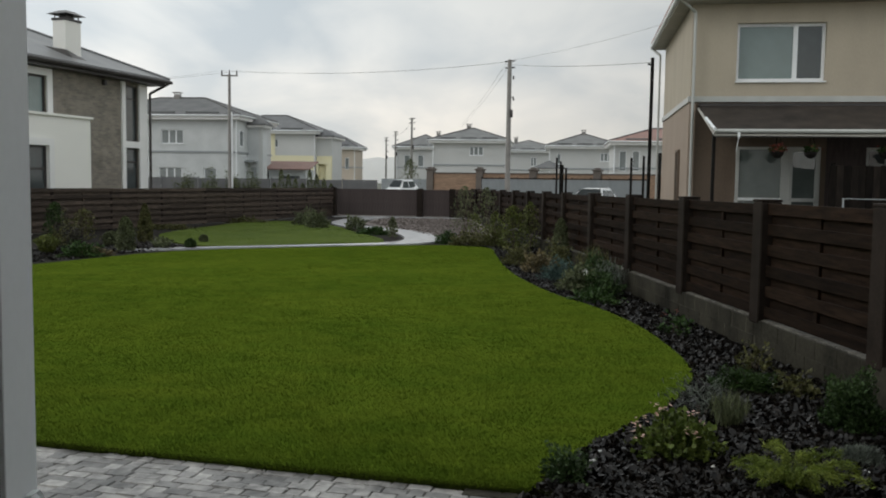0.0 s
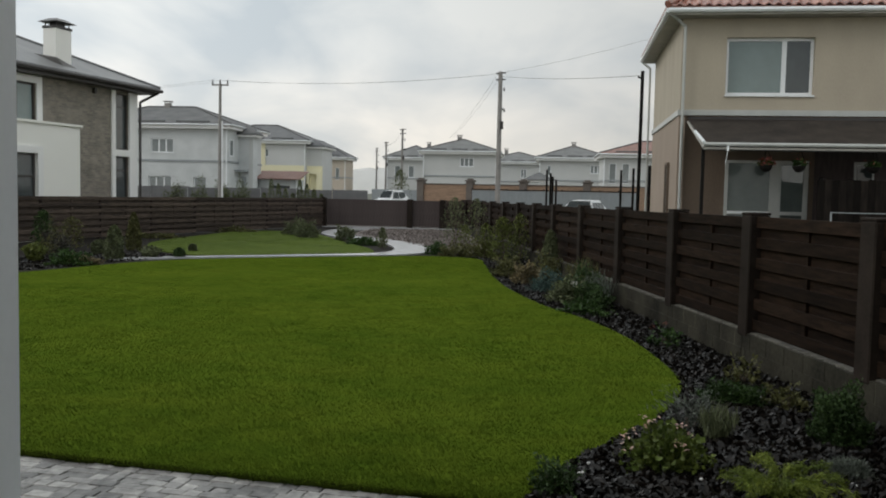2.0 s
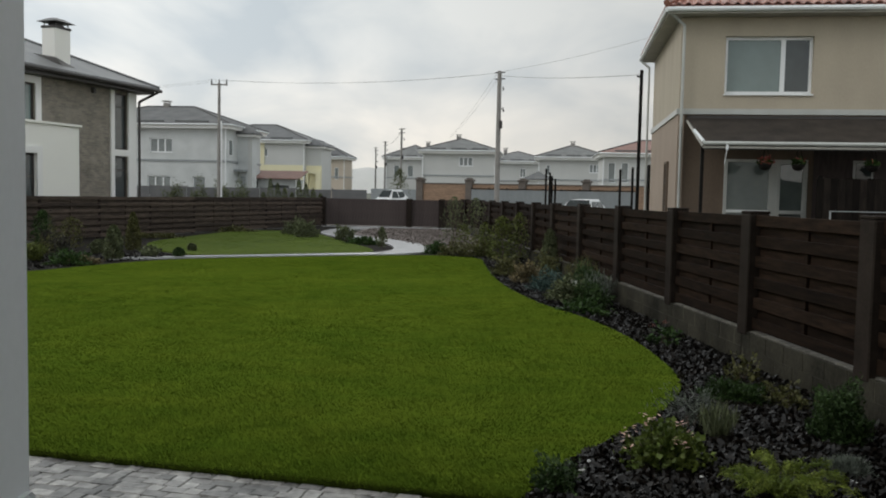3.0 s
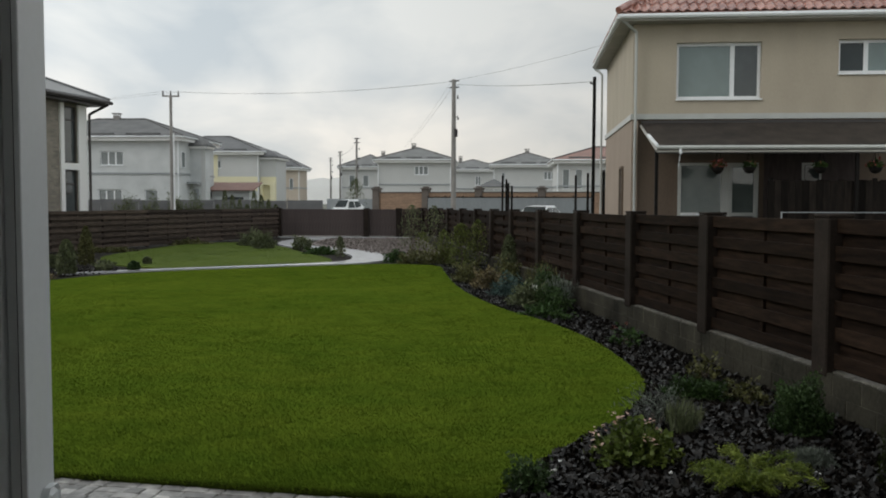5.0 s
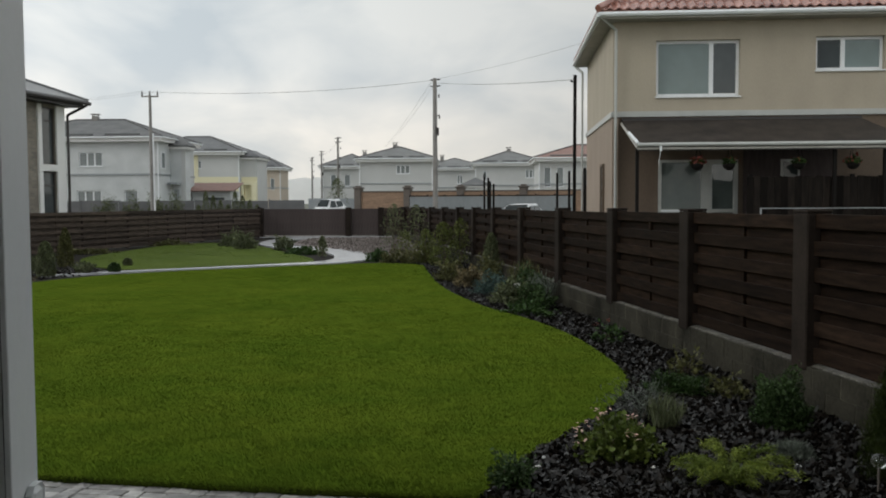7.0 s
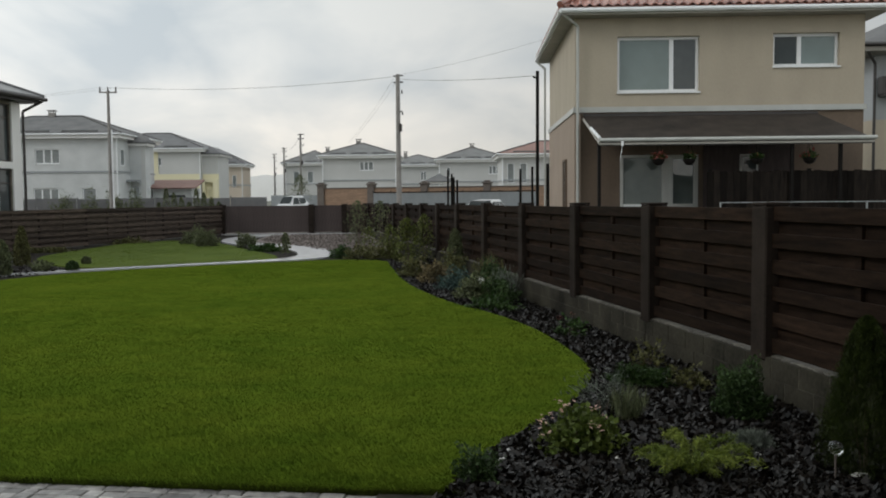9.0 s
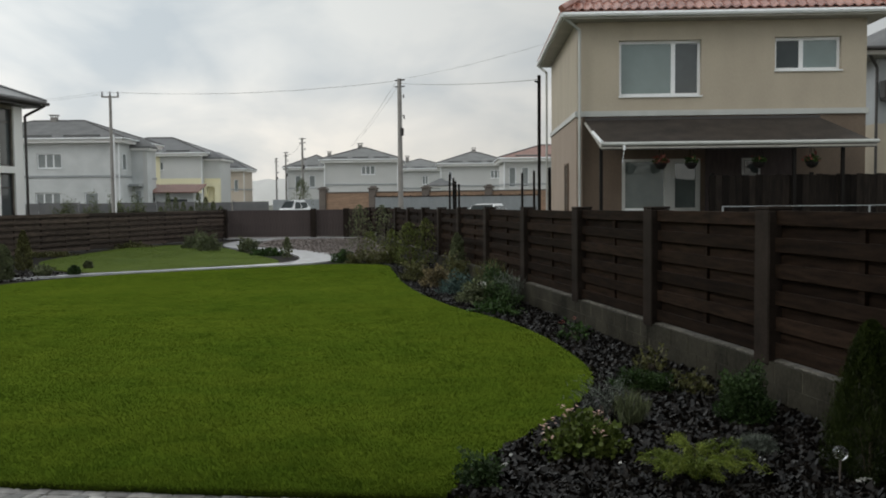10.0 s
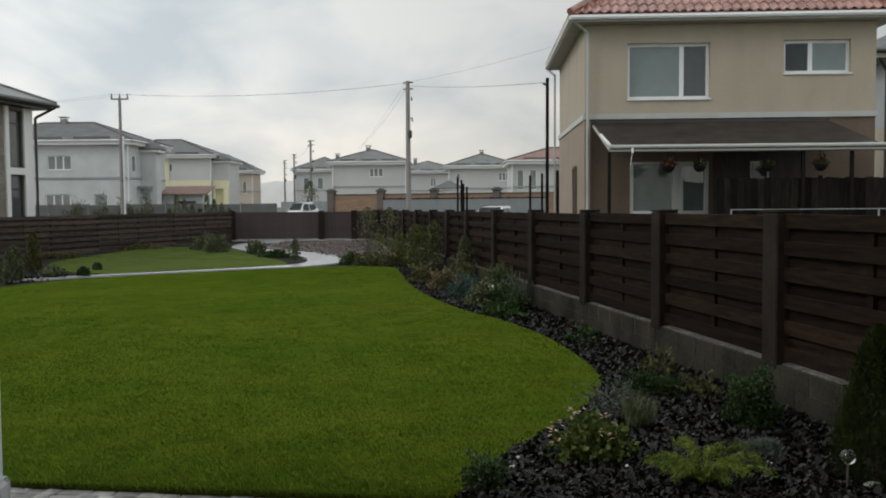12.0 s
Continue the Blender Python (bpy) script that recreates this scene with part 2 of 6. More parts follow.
M = {
    "soil": material("soil", (0.026, 0.022, 0.018), (0.009, 0.008, 0.007), 0.85, scale=3, fine=40, bump=0.6, dist=0.03, spec=0.1),
    "field": material("far_ground", (0.13, 0.13, 0.10), (0.08, 0.085, 0.06), 0.8, scale=0.3, fine=6),
    "turf": material("turf", (0.106, 0.144, 0.0150), (0.070, 0.114, 0.0112), 0.9, scale=0.55, fine=3.2, bump=0.4, dist=0.02, spec=0.0, fine_amt=0.5, stretch=(0.6, 1, 1)),
    "blade": material("grass_blade", (0.084, 0.115, 0.0130), (0.047, 0.083, 0.0092), 0.9, scale=0.55, fine=3.2, bump=0, spec=0.0,
                      rand=0.09, island=True, trans=0.4, fine_amt=0.5, stretch=(0.6, 1, 1)),
    # Dead, wet edge grass, darkened further to hold the edge's shadow.
    "edge_blade": material("dead_shaded_grass", (0.045, 0.062, 0.010), (0.018, 0.024, 0.006), 0.9, scale=3, fine=12, bump=0, spec=0.0, rand=0.4, island=True, trans=0.2),
    "slate": material("slate_chip", (0.0125, 0.0098, 0.0078), (0.0015, 0.0012, 0.0009), 0.30, spec=0.21, scale=6, fine=90, bump=0.35, rand=0.85, island=True),
    "sett": material("paving_sett", (0.33, 0.318, 0.303), (0.048, 0.046, 0.043), 0.36, scale=2.6, fine=17, bump=0.6, rand=0.5, spec=0.5, world_at=True, fine_amt=0.5),
    "sand": material("joint_sand", (0.15, 0.14, 0.13), (0.06, 0.056, 0.05), 0.8, scale=20, fine=200, bump=0.5),
    "path": material("path_paving", (0.50, 0.50, 0.51), (0.36, 0.36, 0.37), 0.22, scale=3, fine=30, bump=0.15, spec=0.7),
    "gravel": material("gravel", (0.24, 0.207, 0.192), (0.10, 0.086, 0.08), 0.85, scale=9, fine=45, bump=0.8, dist=0.03, spec=0.08),
    "concrete": material("wet_concrete", (0.053, 0.049, 0.036), (0.0095, 0.0088, 0.0062), 0.75, scale=1.9, fine=30, bump=0.7, rand=0.10, spec=0.12, stretch=(1, 1, 0.8), world_at=True),
    "stain": material("brown_stained_wood", (0.029, 0.0178, 0.0118), (0.0058, 0.0035, 0.0024), 0.7, scale=3, fine=26, bump=0.6,
                      stretch=(1, 1, 9), rand=0.4, spec=0.06, world_at=True),
    "post": material("brown_fence_post", (0.032, 0.0242, 0.0198), (0.0135, 0.0102, 0.0083), 0.6, scale=3.2, fine=34, bump=0.4, rand=0.15, spec=0.08, world_at=True),
    "upvc": material("white_plastic", (0.82, 0.84, 0.855), (0.76, 0.78, 0.79), 0.28, scale=2, fine=80, bump=0.03),
    "gasket": material("black_gasket", (0.02, 0.02, 0.022), None, 0.5, bump=0),
    "beige": material("beige_render", (0.455, 0.398, 0.310), (0.385, 0.335, 0.260), 0.8, scale=0.9, fine=22, bump=0.25, stretch=(1.6, 1.6, 0.6)),
    "shaded_brown_render": material("shaded_brown_render", (0.170, 0.125, 0.090), (0.110, 0.080, 0.058), 0.8, scale=0.9, fine=22, bump=0.25, stretch=(1.6, 1.6, 0.6)),
    "lit_brown": material("lit_brown_render", (0.36, 0.285, 0.225), (0.29, 0.23, 0.18), 0.8, scale=0.7, fine=90, bump=0.25),
    "ridge_haze": material("haze_painted_trees", (0.84, 0.84, 0.82), (0.78, 0.78, 0.765), 0.9, scale=0.05, fine=0.4, bump=0, trans=0.5, spec=0.0),
    # Lighter copy of the fence stain; distance haze is put into its colour.
    "hazed_board": material("hazed_brown_board", (0.100, 0.075, 0.060), (0.030, 0.023, 0.018), 0.75, scale=3, fine=26, bump=0.4, stretch=(1, 1, 9), rand=0.4, spec=0.2, world_at=True),
    "gate_wood": material("gate_board", (0.088, 0.070, 0.067), (0.054, 0.043, 0.041), 0.65, scale=3, fine=26, bump=0.3, stretch=(5, 5, 1), rand=0.06, spec=0.15),
    "white": material("white_render", (0.85, 0.845, 0.83), (0.79, 0.785, 0.77), 0.7, scale=0.8, fine=80, bump=0.1),
    "offwhite": material("cream_render", (0.87, 0.86, 0.815), (0.83, 0.82, 0.775), 0.75, scale=0.6, fine=80, bump=0.1),
    "grey_wall": material("pale_grey_render", (0.66, 0.675, 0.675), (0.49, 0.51, 0.51), 0.8, scale=0.7, fine=20, bump=0.1),
    "light_wall": material("light_grey_render", (0.60, 0.603, 0.592), (0.52, 0.524, 0.514), 0.8, scale=0.35, fine=20, bump=0.1),
    "yellow_wall": material("pale_yellow_render", (0.80, 0.75, 0.52), (0.74, 0.69, 0.48), 0.8, scale=0.35, fine=20, bump=0.1),
    "tan_wall": material("tan_render", (0.60, 0.52, 0.43), (0.53, 0.46, 0.38), 0.8, scale=0.35, fine=20, bump=0.1),
    "brick_orange": material("orange_brick", (0.36, 0.235, 0.155), (0.19, 0.125, 0.085), 0.75, scale=1.6, fine=6, bump=0.4, stretch=(1, 1, 5), fine_amt=0.5),
    "brick_pillar": material("brown_brick_pillar", (0.15, 0.125, 0.108), (0.09, 0.075, 0.065), 0.7, scale=3, fine=20),
    "red_tile": material("red_metal_tile", (0.47, 0.235, 0.18), (0.13, 0.032, 0.022), 0.22, scale=2.6, fine=11, bump=0.1, spec=0.9),
    "grey_roof": material("grey_shingle", (0.135, 0.138, 0.142), (0.085, 0.088, 0.092), 0.5, scale=1.2, fine=14, bump=0.3, spec=0.35),
    "slate_roof": material("dark_grey_shingle", (0.19, 0.192, 0.192), (0.12, 0.122, 0.123), 0.75, scale=1.2, fine=14, bump=0.3, spec=0.15),
    "pale_roof": material("pale_grey_shingle", (0.215, 0.218, 0.215), (0.135, 0.138, 0.136), 0.6, scale=1.2, fine=14, bump=0.3, spec=0.3),
    "pvc_grey": material("grey_white_plastic", (0.50, 0.51, 0.49), (0.40, 0.41, 0.39), 0.4, scale=2, fine=40, bump=0.03),
    "door_glass": material("reflecting_door_glass", (0.15, 0.175, 0.168), (0.09, 0.108, 0.104), 0.03, scale=0.9, fine=3, bump=0, spec=0.9),
    "cap": material("dark_ridge_metal", (0.10, 0.097, 0.094), (0.06, 0.058, 0.057), 0.5, scale=1.5, fine=14, bump=0.1, spec=0.3),
    "wet_roof": material("wet_grey_roofing", (0.17, 0.172, 0.175), (0.10, 0.102, 0.106), 0.4, scale=1.0, fine=12, bump=0.2, spec=0.65),
    "pale_red_roof": material("faded_red_tile", (0.30, 0.18, 0.15), (0.22, 0.13, 0.11), 0.55, scale=1.2, fine=14, bump=0.3, spec=0.3),
    "dark_trim": material("dark_brown_trim", (0.045, 0.040, 0.038), None, 0.4, scale=4, fine=40, bump=0.05),
    "black": material("black_metal", (0.012, 0.0105, 0.0095), None, 0.6, spec=0.1, scale=5, fine=60, bump=0.05),
    "screen_wood": material("black_stained_plank", (0.021, 0.0165, 0.0135), (0.006, 0.005, 0.0045), 0.7, scale=3, fine=20, bump=0.4, stretch=(6, 6, 1), rand=0.5, spec=0.08),
    "awning": material("brown_awning_sheet", (0.056, 0.045, 0.038), (0.014, 0.011, 0.010), 0.55, spec=0.18, scale=2.2, fine=16, bump=0.3),
    "soffit": material("soffit_board", (0.42, 0.40, 0.36), None, 0.6, scale=2, fine=20, bump=0.1),
    "pole": material("grey_concrete_pole", (0.31, 0.295, 0.275), (0.20, 0.19, 0.18), 0.75, scale=2, fine=30, bump=0.2),
    "grey_sheet": material("grey_metal_sheet", (0.34, 0.36, 0.37), (0.28, 0.30, 0.31), 0.45, scale=0.8, fine=10, bump=0.05),
    "sheet_blue": material("blue_grey_sheet", (0.27, 0.295, 0.305), (0.20, 0.22, 0.23), 0.5, scale=0.6, fine=8, bump=0.05, spec=0.3),
    "dark_fence": material("dark_grey_fence", (0.165, 0.165, 0.168), (0.115, 0.115, 0.12), 0.5, scale=1.5, fine=20),
    "car_paint": material("white_car_paint", (0.80, 0.81, 0.82), (0.77, 0.78, 0.79), 0.25, coat=0.6, bump=0),
    "rubber": material("tyre_rubber", (0.02, 0.02, 0.02), None, 0.8),
    "glass": material("window_glass", (0.045, 0.055, 0.055), (0.03, 0.038, 0.038), 0.04, scale=0.8, fine=4, bump=0, spec=0.4),
    "blind_sheen": material("pale_blind_and_sheen", (0.20, 0.255, 0.25), (0.165, 0.21, 0.205), 0.06, scale=0.8, fine=4, bump=0, spec=0.6),
    "net": material("window_with_dark_net", (0.07, 0.082, 0.084), None, 0.06, scale=0.8, fine=4, bump=0, spec=0.6),
    "bark": material("bark", (0.10, 0.075, 0.055), None, 0.8, scale=10, fine=60),
    # Far window panes: haze put into the base colour as paler grey.
    "haze_pane": material("hazed_window_pane", (0.27, 0.295, 0.295), (0.16, 0.18, 0.182), 0.08, scale=0.8, fine=4, bump=0, spec=0.6),
    # Far lawn greens greyed: the haze over it is put into the colour.
    "turf_far": material("hazed_turf", (0.098, 0.132, 0.024), (0.072, 0.106, 0.018), 0.85, scale=0.6, fine=18, bump=0.4, dist=0.02, spec=0.05),
    "blade_far": material("hazed_grass_blade", (0.110, 0.150, 0.028), (0.074, 0.112, 0.020), 0.8, scale=0.6, fine=6, bump=0, spec=0.03, rand=0.12, island=True, trans=0.3),
    "mortar": material("pale_mortar", (0.135, 0.125, 0.101), (0.018, 0.016, 0.012), 0.6, scale=7, fine=50, bump=0.6),
    "joint": material("plinth_joint", (0.115, 0.106, 0.083), (0.030, 0.027, 0.020), 0.75, scale=1.9, fine=30, bump=0.6, spec=0.1, world_at=True),
    "room": material("plain_room_paint", (0.84, 0.845, 0.84), None, 0.8, scale=1, fine=40, bump=0.05),
    "roomfloor": material("room_floor_board", (0.56, 0.53, 0.49), None, 0.45, scale=2, fine=30, bump=0.05, stretch=(1, 8, 1)),
    "white_stone": material("white_stone", (0.72, 0.71, 0.69), (0.5, 0.49, 0.47), 0.5, scale=8, fine=60, bump=0.3),
    "petal": material("pink_petal", (0.60, 0.34, 0.28), (0.62, 0.46, 0.40), 0.6, scale=30, fine=90, bump=0, trans=0.25),
    "petal_red": material("red_petal", (0.26, 0.055, 0.038), (0.14, 0.024, 0.018), 0.6, scale=30, fine=90, bump=0, trans=0.25),
}

# Distance haze is put into the ridge as pale colour and a faint glow.
haze = M["ridge_haze"].node_tree.nodes["Principled BSDF"]
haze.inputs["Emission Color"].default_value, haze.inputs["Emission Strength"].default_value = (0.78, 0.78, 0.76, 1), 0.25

clear = bpy.data.materials.new("clear_glass")
clear.use_nodes = True
cb = clear.node_tree.nodes["Principled BSDF"]
cb.inputs["Base Color"].default_value = (0.95, 0.97, 0.96, 1)
cb.inputs["Transmission Weight"].default_value, cb.inputs["Roughness"].default_value, cb.inputs["IOR"].default_value = 1.0, 0.0, 1.45
M["clear"] = clear


def leaf_mat(name, col, col2):
    return material(name, col, col2, 0.5, scale=5, fine=30, bump=0, spec=0.18, rand=0.5, island=True, trans=0.25)


LEAF = {
    "purple": leaf_mat("purple_brown_leaf", (0.052, 0.046, 0.036), (0.022, 0.021, 0.017)),
    "geranium": leaf_mat("geranium_leaf", (0.150, 0.185, 0.040), (0.050, 0.080, 0.018)),
    "dark": leaf_mat("dark_green_leaf", (0.055, 0.098, 0.026), (0.022, 0.048, 0.014)),
    "deep": leaf_mat("deep_green_needles", (0.040, 0.074, 0.017), (0.015, 0.032, 0.009)),
    "yellow": leaf_mat("yellow_green_needles", (0.215, 0.255, 0.045), (0.075, 0.115, 0.018)),
    "lime": leaf_mat("lime_leaf", (0.140, 0.158, 0.040), (0.062, 0.080, 0.022)),
    "grey": leaf_mat("grey_green_leaf", (0.165, 0.185, 0.155), (0.09, 0.105, 0.085)),
    "blue": leaf_mat("blue_green_leaf", (0.085, 0.135, 0.120), (0.045, 0.075, 0.065)),
    "thuja": leaf_mat("thuja_needles", (0.042, 0.060, 0.010), (0.009, 0.015, 0.003)),
    "box": leaf_mat("box_leaf", (0.066, 0.108, 0.036), (0.019, 0.038, 0.013)),
    # Dull green, greyed and lifted so distant plants carry the haze in colour.
    "haze": leaf_mat("dull_hazed_leaf", (0.145, 0.162, 0.082), (0.074, 0.088, 0.046)),
    "olive": leaf_mat("olive_leaf", (0.135, 0.132, 0.052), (0.068, 0.072, 0.029)),
    "rust": leaf_mat("orange_leaf", (0.20, 0.160, 0.085), (0.09, 0.076, 0.042)),
}

# ---- building helpers ----


def box(bm, x0, x1, y0, y1, z0, z1, bevel=0.0):
    m = Matrix.LocRotScale(((x0 + x1) / 2, (y0 + y1) / 2, (z0 + z1) / 2), None, (x1 - x0, y1 - y0, z1 - z0))
    got = bmesh.ops.create_cube(bm, size=1, matrix=m)
    if bevel:
        edges = list({e for v in got["verts"] for e in v.link_edges})
        bmesh.ops.bevel(bm, geom=edges, offset=bevel, segments=1, affect="EDGES")
    return bm


def boxed(x0, x1, y0, y1, z0, z1, bevel=0.0):
    return box(bmesh.new(), x0, x1, y0, y1, z0, z1, bevel)


def rod(bm, a, b, r0, r1=None, n=8):
    a, b = Vector(a), Vector(b)
    m = Matrix.Translation((a + b) / 2) @ (b - a).to_track_quat("Z", "Y").to_matrix().to_4x4()
    bmesh.ops.create_cone(bm, cap_ends=True, segments=n, radius1=r0, radius2=r0 if r1 is None else r1, depth=(b - a).length, matrix=m)
    return bm


def rodded(a, b, r0, r1=None, n=8):
    return rod(bmesh.new(), a, b, r0, r1, n)


def ball(bm, at, r, scale=(1, 1, 1), sub=2):
    bmesh.ops.create_icosphere(bm, subdivisions=sub, radius=r, matrix=Matrix.LocRotScale(at, None, scale))
    return bm


def poly(bm, pts, z=0.0, thick=0.0):
    vs = [bm.verts.new((p[0], p[1], z)) for p in pts]
    f = bm.faces.new(vs)
    f.normal_update()
    if f.normal.z < 0:
        f.normal_flip()
    if thick:
        got = bmesh.ops.extrude_face_region(bm, geom=[f])
        for v in got["geom"]:
            if isinstance(v, bmesh.types.BMVert):
                v.co.z -= thick
        bmesh.ops.recalc_face_normals(bm, faces=bm.faces)
    return bm


def as_mesh(name, geo, mat, smooth=False):
    if isinstance(geo, bpy.types.Mesh):
        me = geo
    else:
        me = bpy.data.meshes.new(name)
        geo.to_mesh(me)
        geo.free()
    if mat and not me.materials:
        me.materials.append(mat)
    if smooth:
        me.polygons.foreach_set("use_smooth", [True] * len(me.polygons))
    return me


def part(name, geo, mat, parent, label="", smooth=False, at=None):
    ob = new(name, as_mesh(name, geo, mat, smooth))
    ob.parent = parent
    if at is not None:
        ob.matrix_basis = at
    if label:
        ob["label"] = label
    return ob


def thing(name, at, label, category, group="", kind=""):
    return tagged_at(new(name), at, label, category, group, kind)


def tagged_at(ob, at, label, category, group="", kind=""):
    ob.matrix_basis = at
    return tagged(ob, label, category, group, kind)


def solid(name, geo, mat, label, category, at=None, group="", kind="", smooth=False):
    return tagged_at(new(name, as_mesh(name, geo, mat, smooth)), at or Matrix(), label, category, group, kind)


def quads(name, verts, per=4):
    """A mesh of loose polygons with per corners each."""
    me = bpy.data.meshes.new(name)
    n = len(verts) // per
    me.vertices.add(n * per)
    me.vertices.foreach_set("co", np.asarray(verts, np.float32).ravel())
    me.loops.add(n * per)
    me.loops.foreach_set("vertex_index", np.arange(n * per, dtype=np.int32))
    me.polygons.add(n)
    me.polygons.foreach_set("loop_start", np.arange(0, n * per, per, dtype=np.int32))
    me.update(calc_edges=True)
    return me


def spline(pts, n=10, closed=False):
    """Points along a Catmull-Rom curve through pts."""
    P = [Vector(p) for p in pts]
    out = []
    k = len(P)
    for i in range(k if closed else k - 1):
        if closed:
            a, b, c, d = P[i - 1], P[i], P[(i + 1) % k], P[(i + 2) % k]
        else:
            a, b, c, d = P[max(i - 1, 0)], P[i], P[i + 1], P[min(i + 2, k - 1)]
        for j in range(n):
            s = j / n
            out.append(0.5 * (2 * b + (c - a) * s + (2 * a - 5 * b + 4 * c - d) * s * s + (3 * b - a - 3 * c + d) * s ** 3))
    if not closed:
        out.append(P[-1])
    return out


def inside(px, py, poly_pts):
    """Which of the points lie in the polygon."""
    ok = np.zeros(len(px), bool)
    q = poly_pts[-1]
    for p in poly_pts:
        cross = (p[1] > py) != (q[1] > py)
        ok ^= cross & (px < (q[0] - p[0]) * (py - p[1]) / ((q[1] - p[1]) or 1e-9) + p[0])
        q = p
    return ok

# ---- ground, lawns, beds, path ----


GROUND_Z = -0.03
inner = [(-18.9, 1.0), (4.3, 1.0), (1.6, 43.6), (-5.4, 44.3), (-17.8, 16.0)]
outer = [(-900, -60), (900, -60), (900, 1500), (-900, 1500), (-900, 300)]
bm = bmesh.new()
vi, vo = [bm.verts.new((*p, GROUND_Z - 0.05)) for p in inner], [bm.verts.new((*p, GROUND_Z - 0.05)) for p in outer]
for k in range(5):
    j = (k + 1) % 5
    bm.faces.new((vi[k], vo[k], vo[j], vi[j]))
bmesh.ops.recalc_face_normals(bm, faces=bm.faces)
if bm.faces[:][0].normal.z < 0:
    bmesh.ops.reverse_faces(bm, faces=bm.faces)
solid("ground", bm, M["field"], "flat open ground reaching the horizon", "ground", kind="structure")
solid("garden_soil", poly(bmesh.new(), [(-19, 0.9), (0.9, 0.9), (0.9, 23.4), (3.0, 23.4), (1.9, 45), (-5.6, 44.5), (-18, 16)], GROUND_Z, 0.3), M["soil"],
      "dark wet soil of the planted beds", "soil", kind="structure")

FX = lambda y: 3.885 - 0.064 * (y - 7.36)


def bed_z(x, y):
    """The bed along the fence falls a little towards the plinth."""
    t = np.clip((x - FX(y) + 1.5) / 1.3, 0, 1) * np.clip((24.5 - y) / 3, 0, 1)
    return GROUND_Z - 0.10 * t * t * (3 - 2 * t)


bm = bmesh.new()
grid = [[bm.verts.new((x, y, bed_z(x, y))) for x in [0.85 + (FX(y) - 0.80) * i / 12 for i in range(13)]] for y in [1.0 + 23.4 * j / 40 for j in range(41)]]
for r0, r1 in zip(grid, grid[1:]):
    for i in range(12):
        bm.faces.new((r0[i], r0[i + 1], r1[i + 1], r1[i]))
got = bmesh.ops.extrude_face_region(bm, geom=list(bm.faces))
for v in got["geom"]:
    if isinstance(v, bmesh.types.BMVert):
        v.co.z -= 0.25
bmesh.ops.recalc_face_normals(bm, faces=bm.faces)
solid("bed_soil", bm, M["soil"], "dark wet soil of the bed sloping to the fence", "soil", kind="structure")

right_edge = [(0.62, 4.86), (0.80, 5.25), (1.1, 5.77), (1.42, 6.17), (1.82, 6.71), (2.22, 7.45), (2.47, 8.2), (2.55, 9.2), (2.53, 10.7),
              (2.28, 12.3), (1.86, 13.8), (1.52, 16.1), (1.39, 18.5), (1.40, 20.8), (1.42, 23.0)]
far_edge = [(1.2, 23.6), (0.05, 24.1), (-1.5, 23.7), (-4.2, 22.45), (-5.9, 21.4), (-7.0, 19.9), (-8.07, 17.4), (-9.8, 14.0), (-12.0, 10.5)]
LAWN = [tuple(p[:2]) for p in spline([(x, y, 0) for x, y in right_edge], 6)] + [tuple(p[:2]) for p in spline([(x, y, 0) for x, y in far_edge], 4)]
LAWN += [(-12.0, 7.0), (-2.54, 5.60), (-0.18, 5.0)]
LAWN2 = [tuple(p[:2]) for p in spline([(-1.75, 24.75, 0), (-3.0, 24.35, 0), (-4.6, 23.4, 0), (-6.1, 22.9, 0), (-7.6, 24.4, 0), (-8.8, 27.4, 0),
         (-8.7, 31.0, 0), (-8.0, 35.5, 0), (-6.4, 37.2, 0), (-4.4, 34.5, 0), (-2.9, 29.8, 0), (-1.8, 26.6, 0)], 5, True)]
lawn = solid("lawn", poly(bmesh.new(), LAWN, 0.0, 0.05), M["turf"], "neatly mown wet green lawn with a curved edge", "lawn", kind="structure")
lawn_far = solid("lawn_far", poly(bmesh.new(), LAWN2, 0.0, 0.05), M["turf_far"], "small curved patch of mown lawn beside the path", "lawn", kind="structure")


def grass(name, outline, count, power, label, mat="blade"):
    """Blades of grass over a lawn, thinner with the distance from the terrace."""
    rng = np.random.default_rng(4)
    P = np.array(outline)
    lo, hi = P.min(0), P.max(0)
    x, y = rng.uniform(lo[0], hi[0], count * 3), lo[1] + (hi[1] - lo[1]) * rng.random(count * 3) ** power
    ok = inside(x, y, outline)
    x, y = x[ok][:count], y[ok][:count]
    n = len(x)
    tuft = np.sin(5.1 * x + 2 * np.sin(2.3 * y)) * np.sin(4.3 * y + 2 * np.sin(1.9 * x)) + 0.5 * np.sin(13 * x + 3 * np.sin(5 * y)) * np.sin(11 * y)
    h = rng.uniform(0.009, 0.021, n) * np.clip(1.5 - 0.06 * y, 0.5, 1.2) * (1 + 0.18 * tuft)
    w = rng.uniform(0.0009, 0.0017, n) * (1 + 0.16 * y)
    a, lean = rng.uniform(0, 6.283, n), rng.uniform(0.004, 0.034, n)
    d = 2.2 * np.sin(0.7 * x + np.sin(0.9 * y)) + 1.6 * np.sin(0.8 * y) + rng.normal(0, 1.1, n)
    v = np.zeros((n, 3, 3))
    v[:, 0] = np.c_[x - w * np.cos(a), y - w * np.sin(a), np.full(n, -0.004)]
    v[:, 1] = np.c_[x + w * np.cos(a), y + w * np.sin(a), np.full(n, -0.004)]
    v[:, 2] = np.c_[x + lean * np.cos(d), y + lean * np.sin(d), h]
    solid(name, quads(name, v.reshape(-1, 3), 3), M[mat], label, "grass", kind="stuff")


